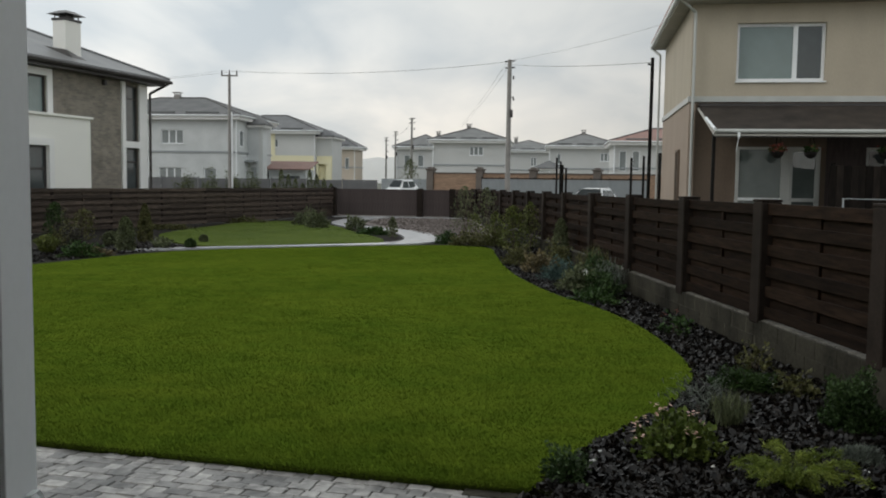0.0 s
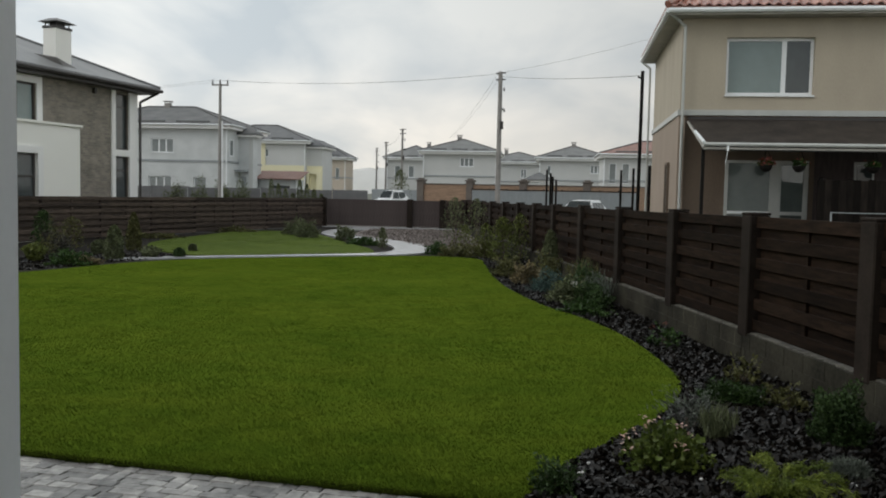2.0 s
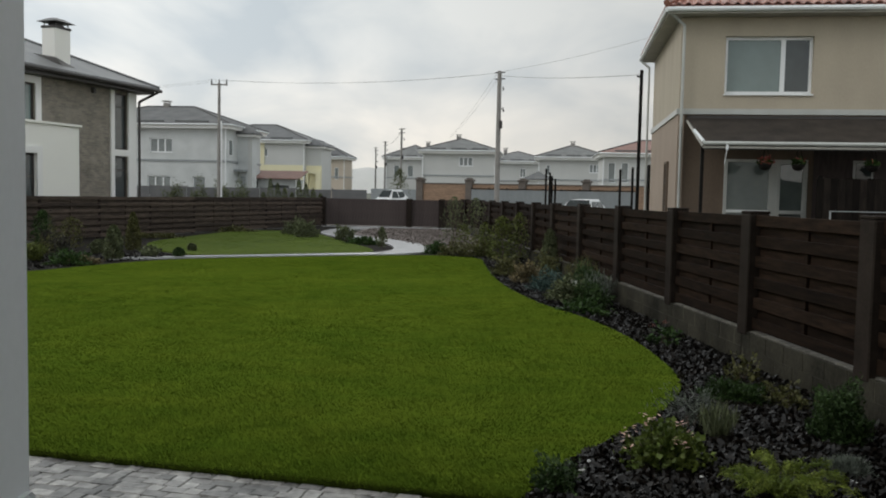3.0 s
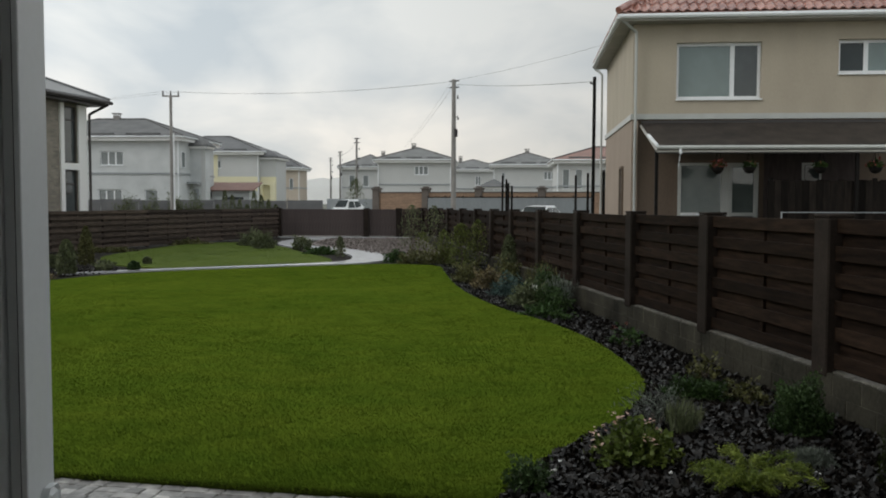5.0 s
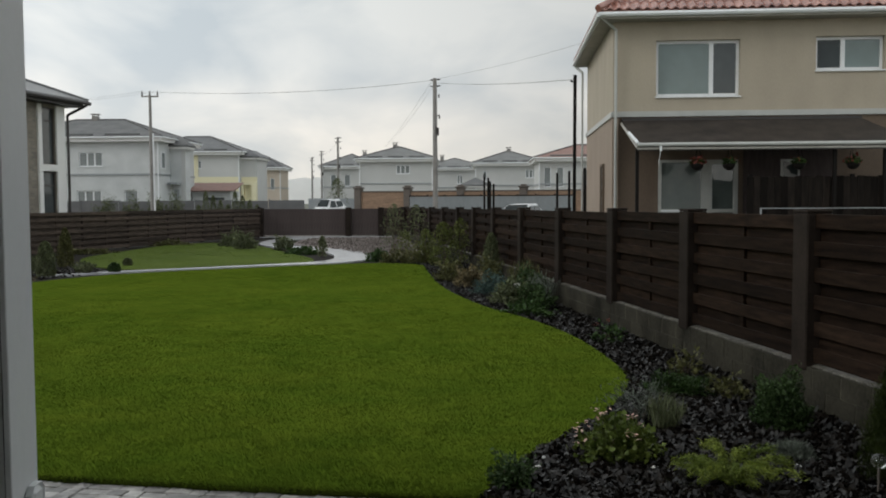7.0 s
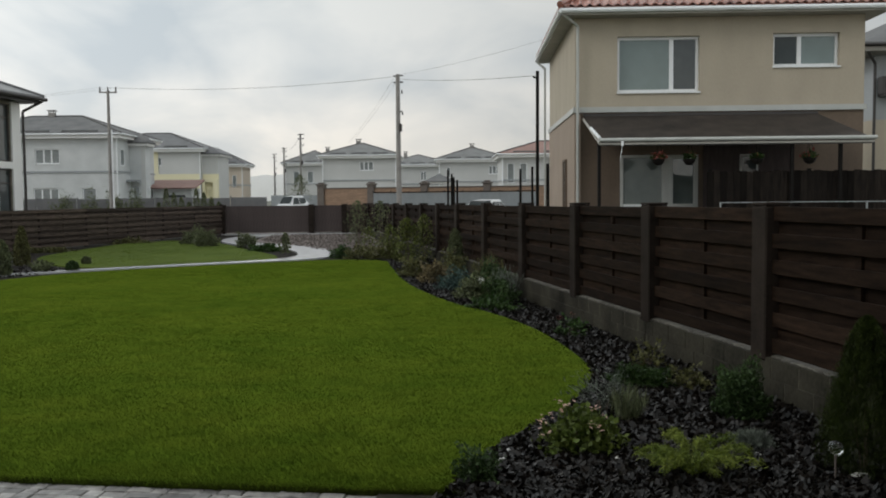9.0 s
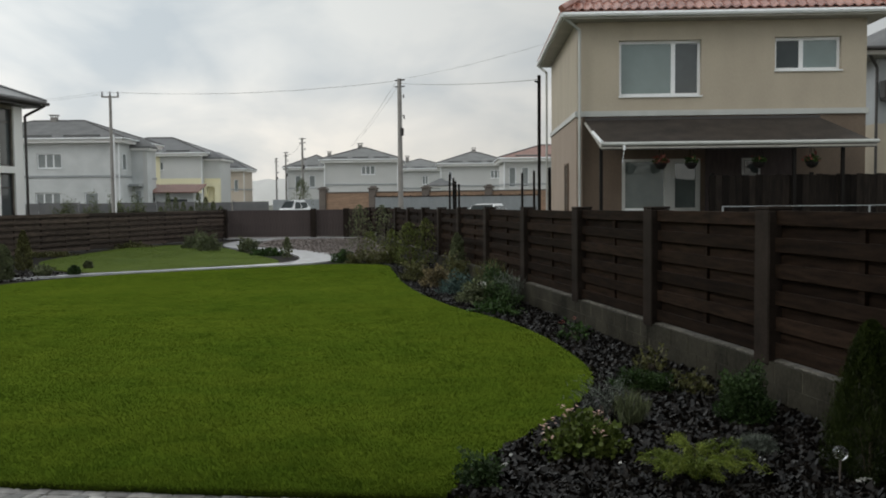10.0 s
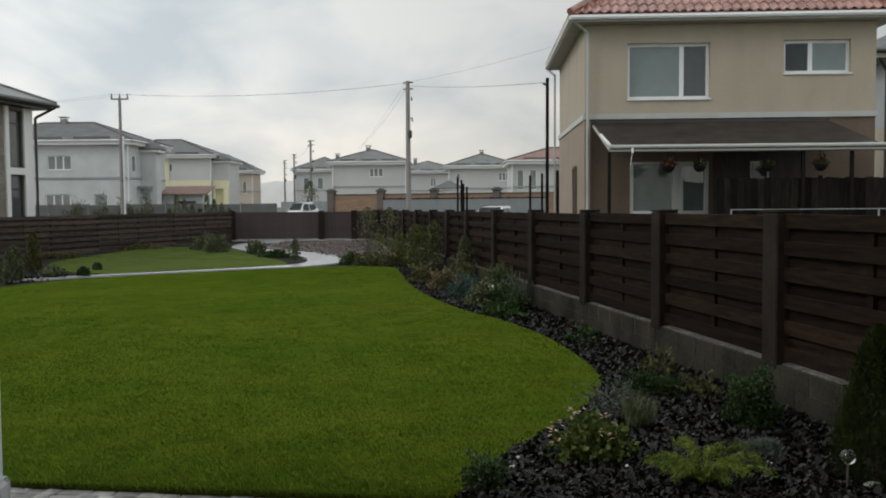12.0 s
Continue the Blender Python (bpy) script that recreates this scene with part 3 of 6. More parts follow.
grass("grass", LAWN, 800000, 1.75, "short wet green grass blades of the lawn")
rng = np.random.default_rng(12)
n = 9000
u = rng.uniform(-3.4, 0.7, n)
ex0 = np.c_[u, 4.955 - 0.255 * u + rng.normal(0.004, 0.012, n), np.full(n, -0.03)]
wv = rng.uniform(0.0012, 0.0026, n)
tip = ex0 + np.c_[rng.normal(0, 0.02, n), rng.normal(-0.012, 0.018, n), rng.uniform(0.03, 0.068, n)]
v = np.stack([ex0 - np.c_[wv, np.zeros(n), np.zeros(n)], ex0 + np.c_[wv, np.zeros(n), np.zeros(n)], tip], 1)
solid("grass_fringe", quads("grass_fringe", v.reshape(-1, 3), 3), M["edge_blade"], "ragged grass fringe along the paving", "grass", kind="stuff")
grass("grass_far", LAWN2, 70000, 1.0, "short green grass of the small lawn", "blade_far")

# the pale paved path: along the far edge of the lawn, round to the gate
path_mid = [(-7.7, 20.9), (-6.2, 22.0), (-4.3, 22.95), (-2.4, 23.9), (-1.2, 24.6), (-0.55, 26.0), (-0.7, 28.6), (-1.5, 30.8), (-2.9, 32.9),
            (-4.0, 36.0), (-3.9, 39.5), (-2.6, 42.4)]
half = [0.2, 0.2, 0.2, 0.25, 0.42, 0.55, 0.6, 0.6, 0.55, 0.5, 0.5, 0.6]
mid = spline([(x, y, 0) for x, y in path_mid], 8)
wid = spline([(h, 0, 0) for h in half], 8)
pa, pb = [], []
for i, p in enumerate(mid):
    d = (mid[min(i + 1, len(mid) - 1)] - mid[max(i - 1, 0)]).normalized()
    s = Vector((-d.y, d.x, 0)) * wid[i].x
    pa.append(p + s)
    pb.append(p - s)
bm = bmesh.new()
va, vb = [bm.verts.new((*p.xy, 0.012)) for p in pa], [bm.verts.new((*p.xy, 0.012)) for p in pb]
for i in range(len(va) - 1):
    bm.faces.new((va[i], vb[i], vb[i + 1], va[i + 1]))
got = bmesh.ops.extrude_face_region(bm, geom=list(bm.faces))
for v in got["geom"]:
    if isinstance(v, bmesh.types.BMVert):
        v.co.z -= 0.05
bmesh.ops.recalc_face_normals(bm, faces=bm.faces)
solid("garden_path", bm, M["path"], "pale wet paved path curving to the gate", "path", kind="structure")
solid("gate_paving", poly(bmesh.new(), [(-5.2, 42.75), (0.9, 42.35), (1.2, 42.7), (-5.4, 43.2)], 0.014, 0.05), M["path"],
      "pale wet paving strip in front of the gate", "paving", kind="structure")
solid("gravel_bed", poly(bmesh.new(), [(-0.2, 27.4), (1.0, 25.2), (2.0, 26), (1.6, 41.8), (-3.0, 41.8), (-3.2, 36), (-1.7, 32)], -0.012, 0.03), M["gravel"],
      "brownish gravel bed beside the path", "gravel", kind="structure")

# slate mulch in the bed along the fence


def chips(name, outline, count, lo, hi, power, z, mat, label):
    rng = np.random.default_rng(9)
    P = np.array(outline)
    a, b = P.min(0), P.max(0)
    x, y = rng.uniform(a[0], b[0], count * 3), a[1] + (b[1] - a[1]) * rng.random(count * 3) ** power
    ok = inside(x, y, outline)
    x, y = x[ok][:count], y[ok][:count]
    n = len(x)
    s, r = rng.uniform(lo, hi, n), rng.uniform(0.24, 0.6, n)
    th, rz = rng.uniform(0.004, 0.014, n), rng.uniform(0, 6.283, n)
    tx, ty = rng.normal(0, 0.5, n), rng.normal(0, 0.5, n)
    shape = np.array([(-1, -0.7), (0.5, -1), (1, 0.2), (0.2, 1), (-0.8, 0.6)])
    u = shape[None, :, :] * rng.uniform(0.75, 1.2, (n, 5, 1)) * s[:, None, None] * 0.5
    u[:, :, 1] *= r[:, None]
    c, si = np.cos(rz)[:, None], np.sin(rz)[:, None]
    X, Y = u[:, :, 0] * c - u[:, :, 1] * si, u[:, :, 0] * si + u[:, :, 1] * c
    Z = X * tx[:, None] + Y * ty[:, None] + (z(x, y) + rng.uniform(0.004, 0.03, n))[:, None]
    top = np.stack([X + x[:, None], Y + y[:, None], Z + th[:, None]], 2)
    bot = np.stack([X + x[:, None], Y + y[:, None], Z - th[:, None]], 2)
    verts = np.concatenate([top, bot], 1).reshape(-1, 3)
    faces = []
    for i in range(n):
        k = i * 10
        faces.append((k, k + 1, k + 2, k + 3, k + 4))
        faces += [(k + j, k + 5 + j, k + 5 + (j + 1) % 5, k + (j + 1) % 5) for j in range(5)]
    me = bpy.data.meshes.new(name)
    me.from_pydata(verts.tolist(), [], faces)
    solid(name, me, mat, label, "mulch", kind="stuff")


BED = [tuple(p[:2]) for p in spline([(x, y, 0) for x, y in right_edge], 4)] + [(2.75, 23.0), (3.72, 8.0), (3.95, 4.4), (0.3, 4.4)]
chips("slate_mulch", BED, 38000, 0.025, 0.085, 1.65, bed_z, M["slate"], "dark wet slate chip mulch in the bed")
BED2 = [(1.5, 23.2), (0.3, 24.9), (1.0, 26.0), (2.5, 26.0), (2.7, 23.0)]
chips("slate_mulch", BED2, 1500, 0.05, 0.1, 1.0, bed_z, M["slate"], "dark slate chips at the end of the bed")
BED3 = [(-7.4, 20.2), (-8.4, 17.6), (-9.6, 15.4), (-11.5, 16), (-9.3, 22.5), (-7.4, 23.6), (-6.2, 22.4)]
chips("slate_mulch", BED3, 2500, 0.05, 0.1, 1.0, bed_z, M["slate"], "dark slate chips round the far shrubs")

STONY = [(-0.1, 27.6), (0.9, 26.2), (1.6, 26.4), (1.3, 41.5), (-2.8, 41.5), (-3.0, 36.2), (-1.6, 32.4)]
chips("gravel_stones", STONY, 3200, 0.03, 0.12, 1.0, lambda x, y: 0 * x - 0.012, M["gravel"], "rough brownish stones lying on the gravel bed")

# ---- the right-hand garden fence ----
FT = lambda y: 1.612 - 0.0048 * (y - 7.36)
PL = 0.045
FENCE_Y = [2.4, 4.9, 7.36, 9.80, 12.34, 15.10, 17.95, 20.75, 23.35, 26.0, 29.0, 32.2, 35.2, 38.2, 41.2, 43.3]
FROT = math.degrees(math.atan(0.064))
fence = thing("garden_fence", Matrix(), "dark brown wooden board fence with square posts on a concrete plinth", "fence")


def fence_post(parent, x, y, z0, z1, rz, w=0.118):
    bm = boxed(-w, w, -w, w, z0, z1 - 0.03, 0.012)
    box(bm, -w - 0.002, w + 0.002, -w - 0.002, w + 0.002, z1 - 0.028, z1, 0.006)
    part("post", bm, M["post"], parent, at=pose(x, y, 0, 0, 0, rz))


def fence_panel(parent, a, b, z0, z1, rz, rows=11, wood="stain"):
    """Boards alternately before and behind a middle batten."""
    a, b = Vector(a), Vector(b)
    n = (b - a).normalized()
    side = Vector((-n.y, n.x))
    length = (b - a).length
    c = (a + b) / 2
    ang = math.degrees(math.atan2(n.y, n.x))
    pitch = (z1 - z0) / rows
    for k in range(rows):
        front = k % 2 == 0
        bh = pitch * (0.55 if front else 0.66)
        zc = z1 - pitch * (k + 0.5) + random.uniform(-0.006, 0.006)
        off = 0.032 if front else -0.024
        bm = boxed(-length / 2, length / 2, off - 0.011, off + 0.011, zc - bh, zc + bh, 0.004)
        part("board", bm, M[wood], parent, at=pose(c.x, c.y, 0, random.uniform(-0.5, 0.5), random.uniform(-0.12, 0.12), ang))
    part("batten", boxed(-0.035, 0.035, -0.012, 0.020, z0, z1 - 0.02), M[wood], parent, at=pose(c.x, c.y, 0, 0, 0, ang))


for i, y in enumerate(FENCE_Y):
    fence_post(fence, FX(y), y, 0.16 + PL, FT(y), FROT)
for y0, y1 in zip(FENCE_Y, FENCE_Y[1:]):
    fence_panel(fence, (FX(y0 + 0.1), y0 + 0.1), (FX(y1 - 0.1), y1 - 0.1), 0.235 + PL, FT((y0 + y1) / 2) - 0.055, FROT)
BLOCK = [as_mesh("block", boxed(-0.1985, 0.1985, -0.12, 0.1005 + 0.0025 * k, -0.0895, 0.0895, 0.0025), M["concrete"]) for k in range(3)]
HALF = as_mesh("half_block", boxed(-0.097, 0.097, -0.12, 0.103, -0.0895, 0.0895, 0.0025), M["concrete"])
for y0, y1 in zip(FENCE_Y, FENCE_Y[1:]):
    ln = math.hypot(FX(y1) - FX(y0), y1 - y0)
    at = pose((FX(y0) + FX(y1)) / 2, (y0 + y1) / 2, 0, 0, 0, 90 + FROT)
    plinth = part("plinth", boxed(-ln / 2 + 0.006, ln / 2 - 0.006, -0.13, 0.0995, -0.4, 0.19 + PL), M["joint"], fence, "pale mortared core of the block plinth", at=at)
    n = max(2, round(ln / 0.4))
    for side in (-1, 1):
        part("half_block", HALF, None, plinth, at=pose(side * (ln / 2 - ln / n / 4), 0.001, PL + 0.105))
    for c in range(2):
        for k in range(n):
            u = (k + 0.5 + 0.5 * c) * ln / n - ln / 2
            if abs(u) + 0.19 < ln / 2 + 0.02:
                part("block", random.choice(BLOCK), None, plinth, at=pose(u, random.uniform(-0.001, 0.002), PL - 0.075 + 0.18 * c + random.uniform(-0.002, 0.002),
                                                                        0, random.uniform(-0.2, 0.2), random.uniform(-0.1, 0.1)))

# a ragged mortar bed on the plinth, under the boards
for y0, y1 in zip(FENCE_Y, FENCE_Y[1:]):
    ln = math.hypot(FX(y1) - FX(y0), y1 - y0)
    rng = random.Random(int(y0 * 10))
    bm = bmesh.new()
    nn = int(ln / 0.045)
    rows = []
    base_h = 0.0
    for k in range(nn + 1):
        u = -ln / 2 + 0.13 + (ln - 0.26) * k / nn
        base_h = 0.75 * base_h + rng.uniform(-0.008, 0.008)
        front = 0.066 + rng.uniform(-0.016, 0.016) + 0.010 * noise.noise(Vector((u * 3, y0, 0)))
        top = 0.206 + base_h + rng.uniform(-0.003, 0.003)
        rows.append([bm.verts.new(q) for q in ((u, front, 0.186), (u, front - 0.008, top), (u, 0.01, top + 0.006), (u, -0.11, top), (u, -0.115, 0.186))])
    for r0, r1 in zip(rows, rows[1:]):
        for i in range(4):
            bm.faces.new((r0[i], r0[i + 1], r1[i + 1], r1[i]))
    bm.faces.new(rows[0][::-1])
    bm.faces.new(rows[-1])
    bmesh.ops.recalc_face_normals(bm, faces=bm.faces)
    part("mortar_bed", bm, M["mortar"], fence, "ragged pale mortar on the plinth", at=pose((FX(y0) + FX(y1)) / 2, (y0 + y1) / 2, PL, 0, 0, 90 + FROT))

# ---- the left-hand fence and the gate ----
A, B = Vector((-5.35, 43.4)), Vector((-17.0, 15.8))
fence_l = thing("garden_fence", Matrix(), "long dark brown horizontal board fence behind shrubs", "fence")
nL = 12
rl = math.degrees(math.atan2(B.y - A.y, B.x - A.x))
for i in range(nL + 1):
    p = A.lerp(B, i / nL)
    fence_post(fence_l, p.x - 0.06, p.y + 0.03, -0.1, 1.37 if i else 1.46, rl, 0.06)
for i in range(nL):
    p, q = A.lerp(B, i / nL), A.lerp(B, (i + 1) / nL)
    fence_panel(fence_l, p, q, 0.02, 1.38, rl, 13, "hazed_board")

gate = thing("driveway_gate", Matrix(), "dark brown wooden plank gate between square posts", "gate")
gx = [(-5.35, 43.4), (-1.05, 42.95), (0.55, 42.8)]
for x, y in gx:
    fence_post(gate, x, y, -0.1, 1.42, -6, 0.14)
for (x0, y0), (x1, y1) in zip(gx, gx[1:]):
    n = round((x1 - x0 - 0.3) / 0.145)
    for k in range(n):
        s = (k + 0.5) / n
        cx, cy = x0 + 0.15 + (x1 - x0 - 0.3) * s, y0 + (y1 - y0) * s
        part("plank", boxed(-0.0725, 0.0725, -0.012, 0.012, 0.06, 1.36, 0.003), M["gate_wood"], gate, at=pose(cx, cy, 0, 0, 0, -6))
    for z in (0.25, 1.15):
        part("rail", boxed(-(x1 - x0) / 2 + 0.16, (x1 - x0) / 2 - 0.16, 0.014, 0.05, z, z + 0.09), M["gate_wood"], gate,
             at=pose((x0 + x1) / 2, (y0 + y1) / 2, 0, 0, 0, -6))
fence_panel(gate, (0.7, 42.8), (1.6, 42.9), 0.05, 1.38, 0, 9, "hazed_board")

# ---- our own house: room, glazed door, terrace ----
solid("floor", boxed(-2.6, 2.4, -3.2, 0.95, -0.12, 0.02), M["roomfloor"], "board floor of the room behind the terrace door", "floor", kind="structure")
solid("ceiling", boxed(-2.6, 2.4, -3.2, 0.74, 2.62, 2.8), M["room"], "plain white ceiling", "ceiling", kind="structure")
solid("wall_south", boxed(-2.6, 2.4, -3.4, -3.2, -0.1, 2.8), M["room"], "plain back wall of the room", "wall", kind="structure")
solid("wall_west", boxed(-2.8, -2.6, -3.4, 0.74, -0.1, 2.8), M["room"], "plain side wall of the room", "wall", kind="structure")
solid("wall_east", boxed(2.4, 2.6, -3.4, 0.74, -0.1, 2.8), M["room"], "plain side wall of the room", "wall", kind="structure")
# Unseen opening made wider than the door needs, to light the stile.
bm = boxed(-2.6, -2.45, 0.74, 0.93, 0.02, 2.62)
box(bm, 2.25, 2.4, 0.74, 0.93, 0.02, 2.62)
box(bm, -2.45, 2.25, 0.74, 0.93, 2.45, 2.62)
solid("wall_north", bm, M["room"], "outer wall, its unseen opening widened for light", "wall", kind="structure")

# Unseen upper storey and wide eaves, added to shade the near garden.
bm = boxed(-6.5, -2.8, 0.74, 0.93, -0.1, 6.2)
box(bm, 2.6, 9.0, 0.74, 0.93, -0.1, 6.2)
box(bm, -2.8, 2.6, 0.74, 0.93, 2.8, 6.2)
box(bm, -6.5, -6.2, -8, 0.74, -0.1, 6.2)
box(bm, 8.7, 9.0, -8, 0.74, -0.1, 6.2)
box(bm, -6.2, 8.7, -8.3, -8, -0.1, 6.2)
solid("wall_outer", bm, M["offwhite"], "unseen outer walls of the viewer's house, added for shade", "wall", kind="structure")
solid("roof", boxed(-7.1, 9.6, -8.8, 1.75, 6.2, 6.45), M["grey_roof"], "unseen roof and eaves of the viewer's house, added for shade", "roof", kind="structure")

door = thing("sliding_door", pose(-0.3732, 0.907, 0), "white plastic glazed terrace door standing half open", "door")
part("stile", boxed(-0.0065, 0.0, 0.0, 0.07, 0.03, 2.33, 0.001), M["upvc"], door, "white plastic door stile")
part("seal", boxed(-0.0085, -0.0067, 0.004, 0.066, 0.03, 2.33), M["gasket"], door, "black rubber seal")
part("glazing_bead", boxed(-0.0215, -0.0087, 0.010, 0.066, 0.03, 2.33, 0.0015), M["upvc"], door)
part("glazing_bead", boxed(-0.033, -0.0217, 0.003, 0.066, 0.03, 2.33, 0.0015), M["upvc"], door)
part("seal", boxed(-0.0355, -0.0332, 0.004, 0.062, 0.03, 2.33), M["gasket"], door, "black rubber seal")
part("inner_stile", boxed(-0.085, -0.0357, -0.004, 0.056, 0.03, 2.33, 0.003), M["upvc"], door)
part("bottom_rail", boxed(-1.24, -0.085, 0.0, 0.056, 0.03, 0.12, 0.004), M["upvc"], door)
part("top_rail", boxed(-1.24, -0.085, 0.0, 0.056, 2.24, 2.33, 0.004), M["upvc"], door)
pane = part("pane", boxed(-1.24, -0.085, 0.024, 0.032, 0.12, 2.24), M["clear"], door, "clear glass pane")
pane.visible_shadow = False
hd = boxed(0.0, 0.009, 0.030, 0.066, 1.02, 1.396, 0.0085)
box(hd, 0.0, 0.004, 0.024, 0.069, 1.06, 1.36, 0.003)
part("handle", hd, M["upvc"], door, "white plastic pull handle")

# the paved terrace of small setts, with a border row along the lawn
terrace = solid("terrace", poly(bmesh.new(), [(-12.6, 0.95), (4.0, 0.95), (3.9, 3.9), (0.75, 4.78), (-0.18, 5.0), (-2.54, 5.6), (-12.0, 7.0)], -0.024, 0.06), M["sand"],
                "terrace base with sanded joints under pale setts", "terrace", kind="structure")


def sett_mesh(w, d, h, k):
    bm = boxed(-w / 2, w / 2, -d / 2, d / 2, 0, h, 0.006)
    rng = random.Random(k)
    for v in bm.verts:
        v.co += Vector((rng.uniform(-0.004, 0.004), rng.uniform(-0.004, 0.004), rng.uniform(-0.002, 0.002)))
    return as_mesh("sett", bm, M["sett"])


SETTS = [sett_mesh(w, 0.095, 0.05, k) for k, w in enumerate((0.095, 0.145, 0.194, 0.145, 0.095))]
WIDTHS = (0.1, 0.15, 0.2, 0.15, 0.1)
slope = math.atan(-0.255)
rng = random.Random(3)
made = 0
ex, ey = math.cos(slope), math.sin(slope)
for row in range(14):
    s = -3.3 + rng.uniform(0, 0.1)
    while s < 1.3 and made < 300:
        k = rng.randrange(5)
        c = s + WIDTHS[k] / 2
        dist = 0.06 + 0.1 * row
        x, y = c * ex - dist * -ey * -1, 4.955 + c * ey - dist * ex
        if y > 4.0 and row < 10 and (c < 0.35 or row > 1):
            sett = part("sett", SETTS[k], None, terrace, at=pose(x, y, -0.064 + rng.uniform(-0.003, 0.004), rng.uniform(-1, 1), rng.uniform(-1, 1),
                                                                math.degrees(slope) + rng.uniform(-1.2, 1.2)))
            made += 1
        s += WIDTHS[k]
# the rest of the paving towards the house, joined
rest = []
for row in range(10, 40):
    s = -7.0 + rng.uniform(0, 0.1)
    while s < 4.2:
        k = rng.randrange(5)
        c, dist = s + WIDTHS[k] / 2, 0.06 + 0.1 * row
        x, y = c * ex - dist * -ey * -1, 4.955 + c * ey - dist * ex
        s += WIDTHS[k]
        if y < 1.02 or x < -6.4 or x > FX(y) - 0.2:
            continue
        a0, b0, h = (WIDTHS[k] - 0.01) / 2, 0.045, -0.014 + rng.uniform(-0.003, 0.003)
        p = [Vector((x, y, 0)) + Vector((sx * a0 * ex - sy * b0 * ey, sx * a0 * ey + sy * b0 * ex, 0)) for sx, sy in ((-1, -1), (1, -1), (1, 1), (-1, 1))]
        rest += [(q.x, q.y, h) for q in p]
        for i in range(4):
            q, w = p[i], p[(i + 1) % 4]
            rest += [(q.x, q.y, -0.05), (w.x, w.y, -0.05), (w.x, w.y, h), (q.x, q.y, h)]
tagged(part("paving", quads("paving", np.array(rest), 4), M["sett"], terrace), kind="stuff")
KERB = as_mesh("kerb", boxed(-0.245, 0.245, -0.055, 0.055, -0.12, -0.005, 0.008), M["concrete"])
for k in range(5):
    c = 0.45 + 0.5 * k
    part("kerb", KERB, None, terrace, "grey concrete edging", at=pose(c * ex - 0.06 * -ey * -1, 4.955 + c * ey - 0.06 * ex, 0, 0, 0, math.degrees(slope)))

# ---- houses ----


def wall_matrix(side, w, d):
    """Local matrices of the four walls: x along the wall, y into the house."""
    return {"front": Matrix(), "right": pose(w, 0, 0, 0, 0, 90), "left": pose(0, d, 0, 0, 0, -90), "back": pose(w, d, 0, 0, 0, 180)}[side]


def plate(x0, x1, z0, z1, openings, y0=0.0, y1=0.22):
    """A wall with openings (x0, x1, z0, z1) right through it."""
    bm = bmesh.new()
    xs = sorted({x0, x1, *[v for o in openings for v in o[:2]]})
    for a, b in zip(xs, xs[1:]):
        holes = sorted(o[2:4] for o in openings if o[0] < (a + b) / 2 < o[1])
        z = z0
        for h0, h1 in holes + [(z1, z1)]:
            if h0 - z > 1e-4:
                box(bm, a, b, y0, y1, z, h0)
            z = h1
    bmesh.ops.remove_doubles(bm, verts=bm.verts, dist=0.0005)
    return bm


def window(parent, m, x0, x1, z0, z1, mullions=(), frame_mat="upvc", glass=("glass",), yo=0.07, bars=(), surround=0.0, sill=True):
    """A window in a wall: x0 to x1, z0 to z1; yo: how deep the frame sits."""
    f = 0.07 if (x1 - x0) > 0.8 else 0.055
    cols = [x0 + f, *[v for c in mullions for v in (c - f * 0.75, c + f * 0.75)], x1 - f]
    rows = [z0 + f, *[v for c in bars for v in (c - f / 2, c + f / 2)], z1 - f]
    holes = [(cols[i], cols[i + 1], rows[j], rows[j + 1]) for i in range(0, len(cols), 2) for j in range(0, len(rows), 2)]
    bm = plate(x0, x1, z0, z1, holes, yo, yo + 0.06)
    win = part("window", bm, M[frame_mat], parent, at=m)
    edges = [x0 + f, *mullions, x1 - f]
    for k in range(len(edges) - 1):
        part("pane", boxed(edges[k], edges[k + 1], yo + 0.025, yo + 0.035, z0 + f, z1 - f), M[glass[k % len(glass)]], win)
    if sill:
        part("sill", boxed(x0 - 0.02, x1 + 0.02, -0.04, max(yo, -0.004), z0 - 0.035, z0 - 0.003), M["upvc" if frame_mat == "upvc" else "dark_trim"], win)
    if surround:
        s = surround
        sb = plate(x0 - s, x1 + s, z0, z1 + s, [(x0 - 0.004, x1 + 0.004, z0, z1 + 0.004)], -0.06, 0.0)
        part("surround", sb, M["white"], win)
    return win


